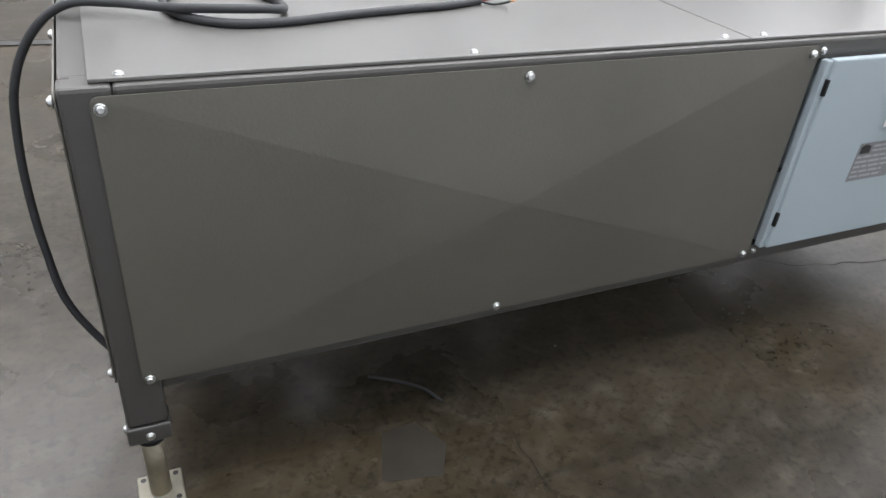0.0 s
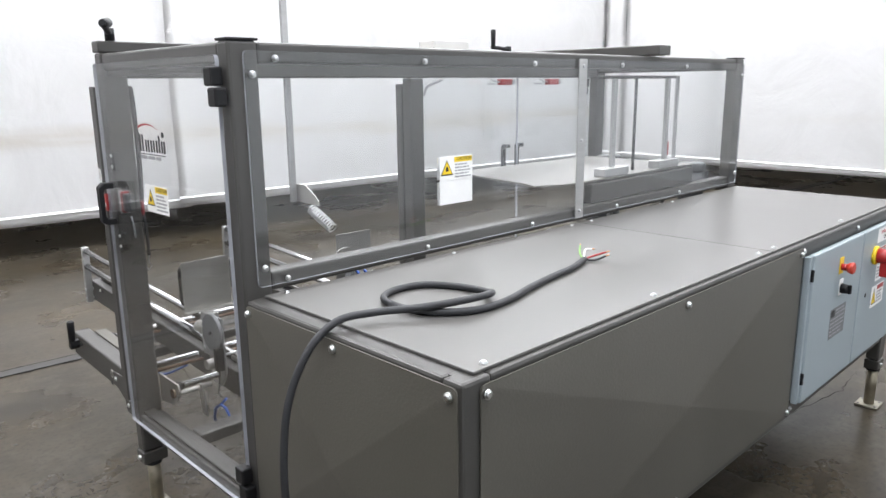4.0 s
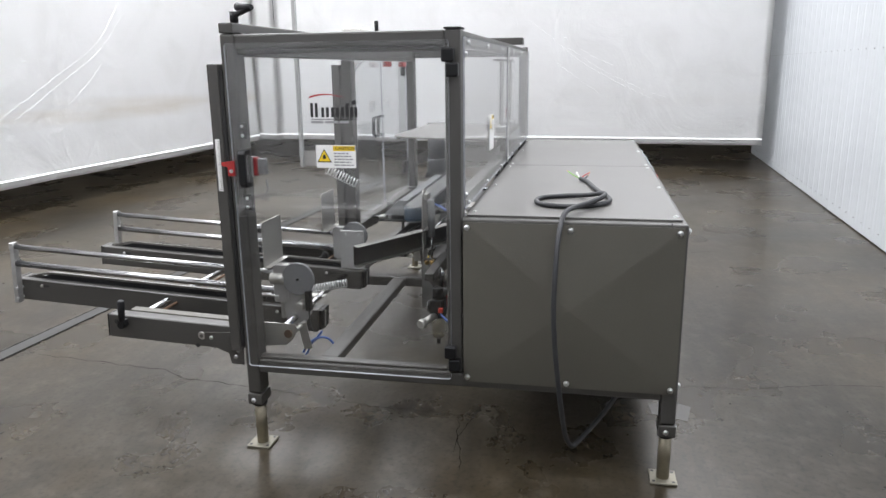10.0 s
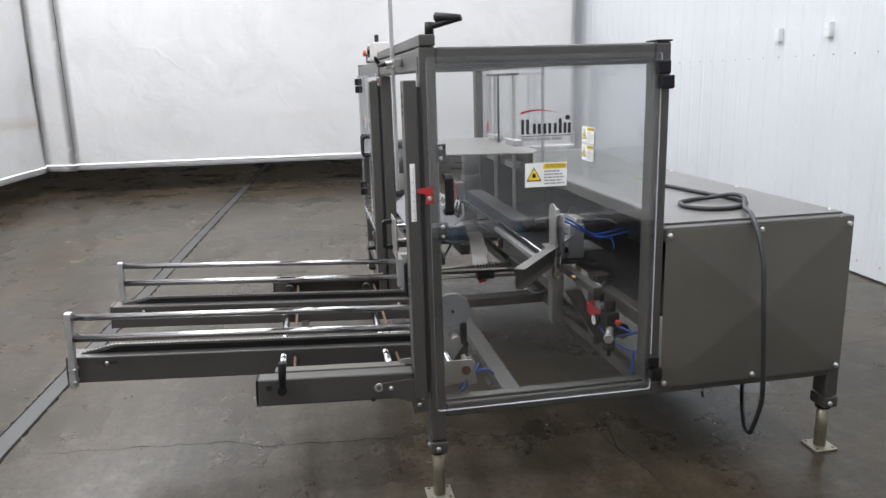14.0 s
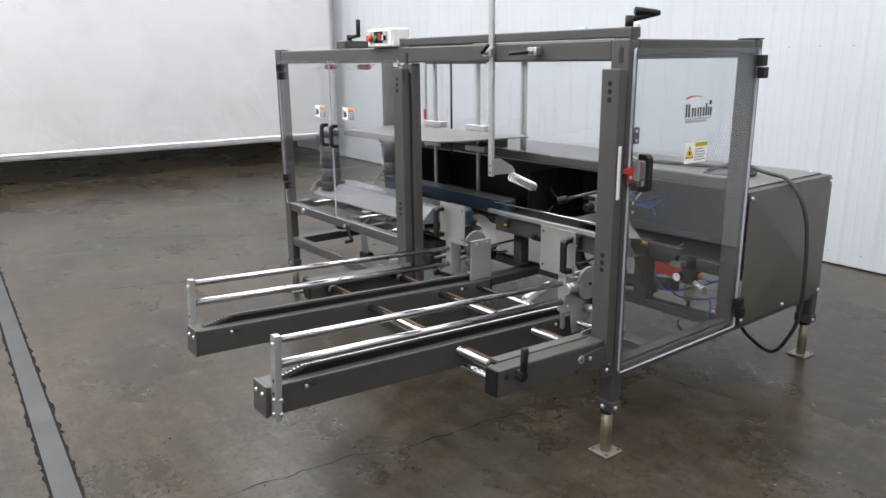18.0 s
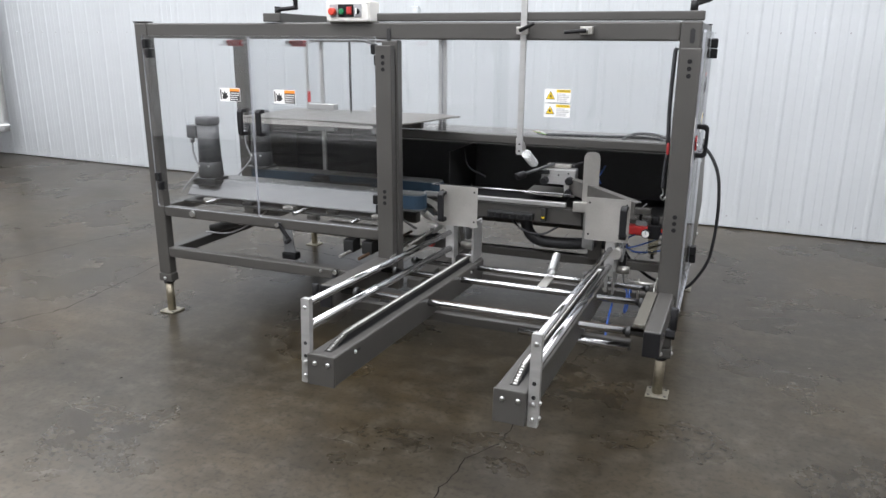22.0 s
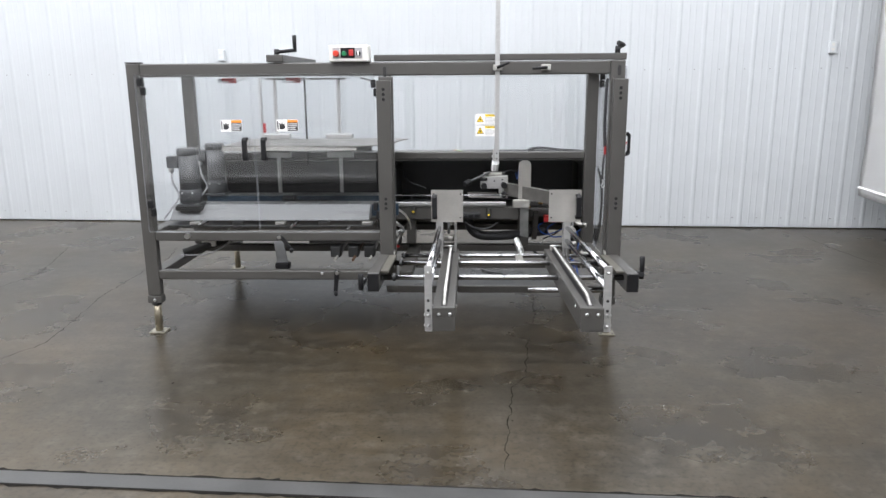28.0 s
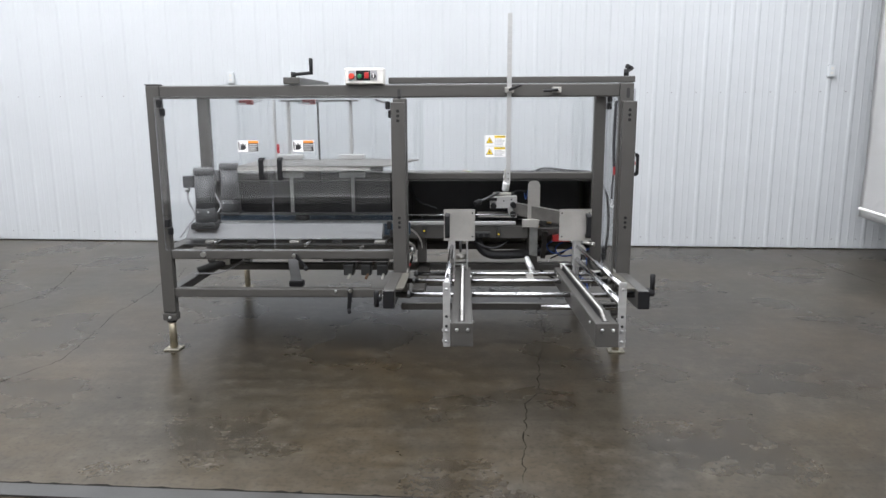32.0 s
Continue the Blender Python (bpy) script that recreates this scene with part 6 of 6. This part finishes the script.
# safety switches
def safety_switch(x, y, z, along="x"):
    if along == "x":
        s = part("safety_switch", box(x - 0.045, x + 0.030, y - 0.016, y + 0.016, z - 0.014, z + 0.014, 0.004), "dull_red", machine, "dull red safety switch")
        part("switch_body", box(x + 0.030, x + 0.050, y - 0.014, y + 0.014, z - 0.012, z + 0.012, 0.003), "grey_ink", s)
        part("lead", sweep(smooth_path([(x - 0.045, y, z), (x - 0.075, y, z + 0.004), (x - 0.10, y, z + 0.012)], 5), 0.0035, None, 6), "grey_ink", s)
        part("key_plate", box(x - 0.03, x + 0.02, Y2 - 0.006, Y2 + 0.0025, z - 0.012, z - 0.004, 0.001), "grey_ink", s)
    else:
        s = part("safety_switch", box(x + 0.001, x + 0.026, y - 0.012, y + 0.004, z - 0.030, z + 0.034, 0.004), "dull_red", machine, "dull red safety switch")
        part("switch_body", box(x + 0.002, x + 0.028, y - 0.040, y - 0.012, z - 0.026, z + 0.030, 0.004), "motor", s)
        part("back_plate", box(x, x + 0.030, y + 0.004, y + 0.010, z - 0.034, z + 0.036, 0.001), "alu", s, "pale mounting plate")
        part("lead", sweep(smooth_path([(x + 0.015, y - 0.035, z - 0.04), (x + 0.02, y - 0.035, z - 0.08), (x + 0.03, y - 0.01, z - 0.11)], 5), 0.0035, None, 6), "grey_ink", s)
    return s


safety_switch(2.234, 2.438, 1.424)
safety_switch(1.881, 2.438, 1.424)
safety_switch(X0 - 0.002, 2.436, 1.074, "y")
for z in (1.198, 0.950):
    part("magnet", box(X0 - 0.002, X0 + 0.016, 2.452, 2.486, z - 0.028, z + 0.028, 0.003), "dark", machine, "dark latch block")
    screw(X0 - 0.002, 2.469, z + 0.016, "-x", 0.6)
    screw(X0 - 0.002, 2.469, z - 0.016, "-x", 0.6)
part("cable", sweep(smooth_path([(1.50, 2.47, 1.435), (1.45, 2.475, 1.42), (1.42, 2.48, 1.405), (1.41, 2.49, 1.37)], 6), 0.006, None, 8), "grey_ink", machine, "grey cable")
st = part("strap", sweep(smooth_path([(0.178, 2.500, 1.42), (0.184, 2.500, 1.39), (0.186, 2.498, 1.20), (0.180, 2.496, 1.06)], 8), 0.008, None, 8), "rubber", machine, "black elastic strap with a hook")
part("strap_clip", box(0.1725, 0.184, 2.486, 2.506, 1.020, 1.065, 0.003), "dull_red", st)
part("strap_tail", sweep(smooth_path([(0.181, 2.496, 1.02), (0.186, 2.496, 0.95), (0.186, 2.496, 0.885)], 6), 0.0055, None, 8), "rubber", st)
part("hook", sweep(smooth_path([(0.186, 2.496, 0.885), (0.182, 2.496, 0.865), (0.190, 2.496, 0.85), (0.180, 2.496, 0.838), (0.172, 2.496, 0.852)], 6), 0.0022, None, 6), "zinc", st)

# ---- power cord lying on the cabinet ----
cord = thing("power_cord", (0.45, 1.33, CAB), "thick black rubber power cord looped on the machine cabinet", "cable")
R = 0.0086
zc = CAB + R
path = [(0.948, 1.335, zc), (0.845, 1.302, zc), (0.737, 1.285, zc), (0.618, 1.262, zc), (0.499, 1.232, zc), (0.397, 1.230, zc), (0.321, 1.279, zc), (0.286, 1.362, zc), (0.303, 1.447, zc), (0.368, 1.485, zc),
        (0.451, 1.469, zc), (0.499, 1.392, zc), (0.502, 1.307, zc + 0.004), (0.454, 1.249, zc + 0.020), (0.370, 1.252, zc + 0.022), (0.283, 1.302, zc + 0.014), (0.197, 1.352, zc + 0.012), (0.116, 1.379, zc + 0.004),
        (0.050, 1.392, zc - 0.050), (0.002, 1.398, 0.78), (-0.016, 1.400, 0.66), (-0.020, 1.394, 0.54), (-0.014, 1.382, 0.42), (0.004, 1.366, 0.29), (0.060, 1.350, 0.170), (0.112, 1.330, 0.108), (0.170, 1.310, 0.095), (0.25, 1.270, 0.104), (0.33, 1.225, 0.124), (0.42, 1.17, 0.17), (0.49, 1.13, 0.25), (0.53, 1.10, 0.33)]
part("cord", sweep(smooth_path(path, 9), R, None, 14), "rubber", cord)
for m, p in (("red", [(0.943, 1.335, zc), (0.968, 1.329, zc + 0.004), (1.003, 1.302, zc + 0.016)]), ("ink", [(0.943, 1.335, zc), (0.973, 1.317, zc - 0.004), (1.007, 1.304, zc + 0.004)]),
             ("white", [(0.943, 1.335, zc), (0.975, 1.352, zc + 0.02), (1.002, 1.349, zc + 0.018)]), ("wire_green", [(0.943, 1.335, zc), (0.963, 1.362, zc + 0.01), (1.002, 1.389, zc + 0.022)])):
    w = part("wire", sweep(smooth_path(p, 6), 0.0028, None, 8), m, cord, "bare-ended wire")
    part("strand", cyl(p[2], Vector(p[2]) + (Vector(p[2]) - Vector(p[1])).normalized() * 0.012, 0.0018, None, 6), "copper", w)

# a loose lead hanging under the cabinet
lead = part("loose_lead", sweep(smooth_path([(0.235, 1.10, 0.318), (0.27, 1.085, 0.285), (0.32, 1.075, 0.262), (0.349, 1.076, 0.249)], 6), 0.0055, None, 8), "rubber", machine, "loose black lead with a bare white wire")
part("white_wire", sweep(smooth_path([(0.349, 1.076, 0.249), (0.372, 1.10, 0.225), (0.400, 1.13, 0.215), (0.425, 1.16, 0.190)], 6), 0.0022, None, 6), "white", lead)
part("loose_lead", sweep(smooth_path([(0.66, 1.20, 0.012), (0.72, 1.17, 0.006), (0.78, 1.12, 0.006), (0.81, 1.06, 0.006)], 6), 0.004, None, 8), "rubber", lead)
# ---- wall boxes ----
for x, z in ((3.36, 1.690), (2.73, 1.690), (-2.43, 1.705)):
    ob = thing("wall_outlet", (x, wall_y(x), z), "white outlet box on the white wall sheeting", "outlet", "wall outlets")
    y = wall_y(x)
    b = part("outlet_box", box(x - 0.032, x + 0.032, y - 0.002, y + 0.036, z - 0.054, z + 0.054, 0.006), "plate_white", ob)
    part("cover_plate", box(x - 0.031, x + 0.031, y + 0.0362, y + 0.041, z - 0.053, z + 0.053, 0.003), "plate_white", ob)
    for dz in (-0.022, 0.022):
        part("socket", extrude(rounded(x - 0.014, x + 0.014, z + dz - 0.013, z + dz + 0.013, 0.008), "y", y + 0.0412, y + 0.0425), "box_white", ob)

# ---- floor cracks, chips and a paler patch ----
rnd = random.Random(5)


def crack(pts, width, mat="crack"):
    bm = bmesh.new()
    fine = []
    for (x0, y0), (x1, y1) in zip(pts, pts[1:]):
        n = max(4, int(math.hypot(x1 - x0, y1 - y0) / 0.035))
        for k in range(n):
            t = k / n
            fine.append((x0 + (x1 - x0) * t + rnd.uniform(-0.009, 0.009), y0 + (y1 - y0) * t + rnd.uniform(-0.009, 0.009)))
    fine.append(pts[-1])
    prev = None
    for i, (x, y) in enumerate(fine):
        a, b = fine[max(i - 1, 0)], fine[min(i + 1, len(fine) - 1)]
        d = Vector((b[0] - a[0], b[1] - a[1]))
        d.normalize()
        w = width * (0.95 if width < 0.01 else 1.0) * rnd.uniform(0.25, 1.0) * min(1, 0.25 + i / 6, 0.25 + (len(fine) - 1 - i) / 6)
        cur = (bm.verts.new((x - d.y * w, y + d.x * w, 0.0012)), bm.verts.new((x + d.y * w, y - d.x * w, 0.0012)))
        if prev:
            bm.faces.new((prev[0], prev[1], cur[1], cur[0]))
        prev = cur
    part("crack" if mat == "crack" else "scratch", bm, mat, floor)


crack([(0.78, 4.02), (0.75, 3.66), (0.71, 3.28), (0.63, 3.10), (0.60, 2.71), (0.55, 2.45)], 0.0032)
crack([(3.60, 3.60), (3.42, 3.03), (3.28, 2.70), (3.42, 1.78), (3.42, 1.20), (3.46, 0.95), (3.40, 0.70), (3.49, 0.30)], 0.0030)
crack([(-2.18, -0.30), (-2.20, 0.33), (-2.30, 0.95), (-2.2, 1.6)], 0.0035)
crack([(2.10, 1.36), (2.28, 1.26), (2.53, 1.20), (2.80, 1.15), (3.10, 1.18)], 0.0030)
crack([(0.19, 1.76), (0.31, 1.77), (0.41, 1.75), (0.60, 1.70)], 0.003)
crack([(0.80, 1.30), (0.93, 0.92), (0.94, 0.60), (1.04, 0.25), (1.08, -0.20)], 0.0016)
crack([(5.2, 3.2), (4.4, 2.1), (4.2, 1.2), (4.5, 0.2)], 0.003)
crack([(0.54, 2.4), (0.5, 2.15), (0.5, 1.95), (0.48, 1.79), (0.58, 1.67)], 0.003)
crack([(0.48, 1.79), (0.31, 1.77), (0.18, 1.73), (0.05, 1.72)], 0.003)
for k in range(90):
    x, y = rnd.uniform(-1.6, 5.5), rnd.uniform(-0.3, 5.6)
    r = rnd.uniform(0.002, 0.008)
    bm = bmesh.new()
    n = rnd.randint(5, 8)
    bm.faces.new([bm.verts.new((x + r * rnd.uniform(0.5, 1.3) * math.cos(2 * math.pi * i / n), y + r * rnd.uniform(0.5, 1.3) * math.sin(2 * math.pi * i / n), 0.0014)) for i in range(n)])
    part("chip", bm, "patch" if k % 3 else "crack", floor)
bm = bmesh.new()
bm.faces.new([bm.verts.new((x, y, 0.0009)) for x, y in ((0.585, 0.875), (0.72, 0.845), (0.765, 0.93), (0.72, 1.02), (0.63, 1.01))])
part("floor_patch", bm, "patch_low", floor)


crack([(1.535, 1.612), (1.62, 1.57)], 0.004, "patch")
crack([(1.78, 1.45), (1.84, 1.40), (1.90, 1.362)], 0.005, "patch")
crack([(1.05, 3.35), (1.30, 3.33)], 0.0015, "patch")

crack([(2.2, 3.55), (2.42, 3.5)], 0.0015, "patch")
for o in (-0.047, 0.047):
    crack([(-3.0, 4.243 + 0.15 + o), (9.0, 4.243 - 0.45 + o)], 0.0101)


def stain(cx, cy, length, width, turn, n=26):
    """A flat spill with a ragged outline."""
    bm = bmesh.new()
    ring = []
    for i in range(n):
        a = 2 * math.pi * i / n
        k = rnd.uniform(0.55, 1.15)
        u, v = 0.5 * length * k * math.cos(a), 0.5 * width * k * math.sin(a)
        ring.append(bm.verts.new((cx + u * math.cos(turn) - v * math.sin(turn), cy + u * math.sin(turn) + v * math.cos(turn), 0.0007)))
    bm.faces.new(ring)
    part("stain", bm, "stain", floor)


STAINS = ((9.35, 0.0, 0.30, 0.45, 0.2), (9.10, -0.42, 0.16, 0.45, 0.1), (8.85, -0.12, 0.16, 0.22, 0.4), (8.95, 5.25, 1.1, 0.20, 0.9), (9.3, 5.2, 0.5, 0.12, 1.1))
for spot in STAINS:
    stain(*spot)
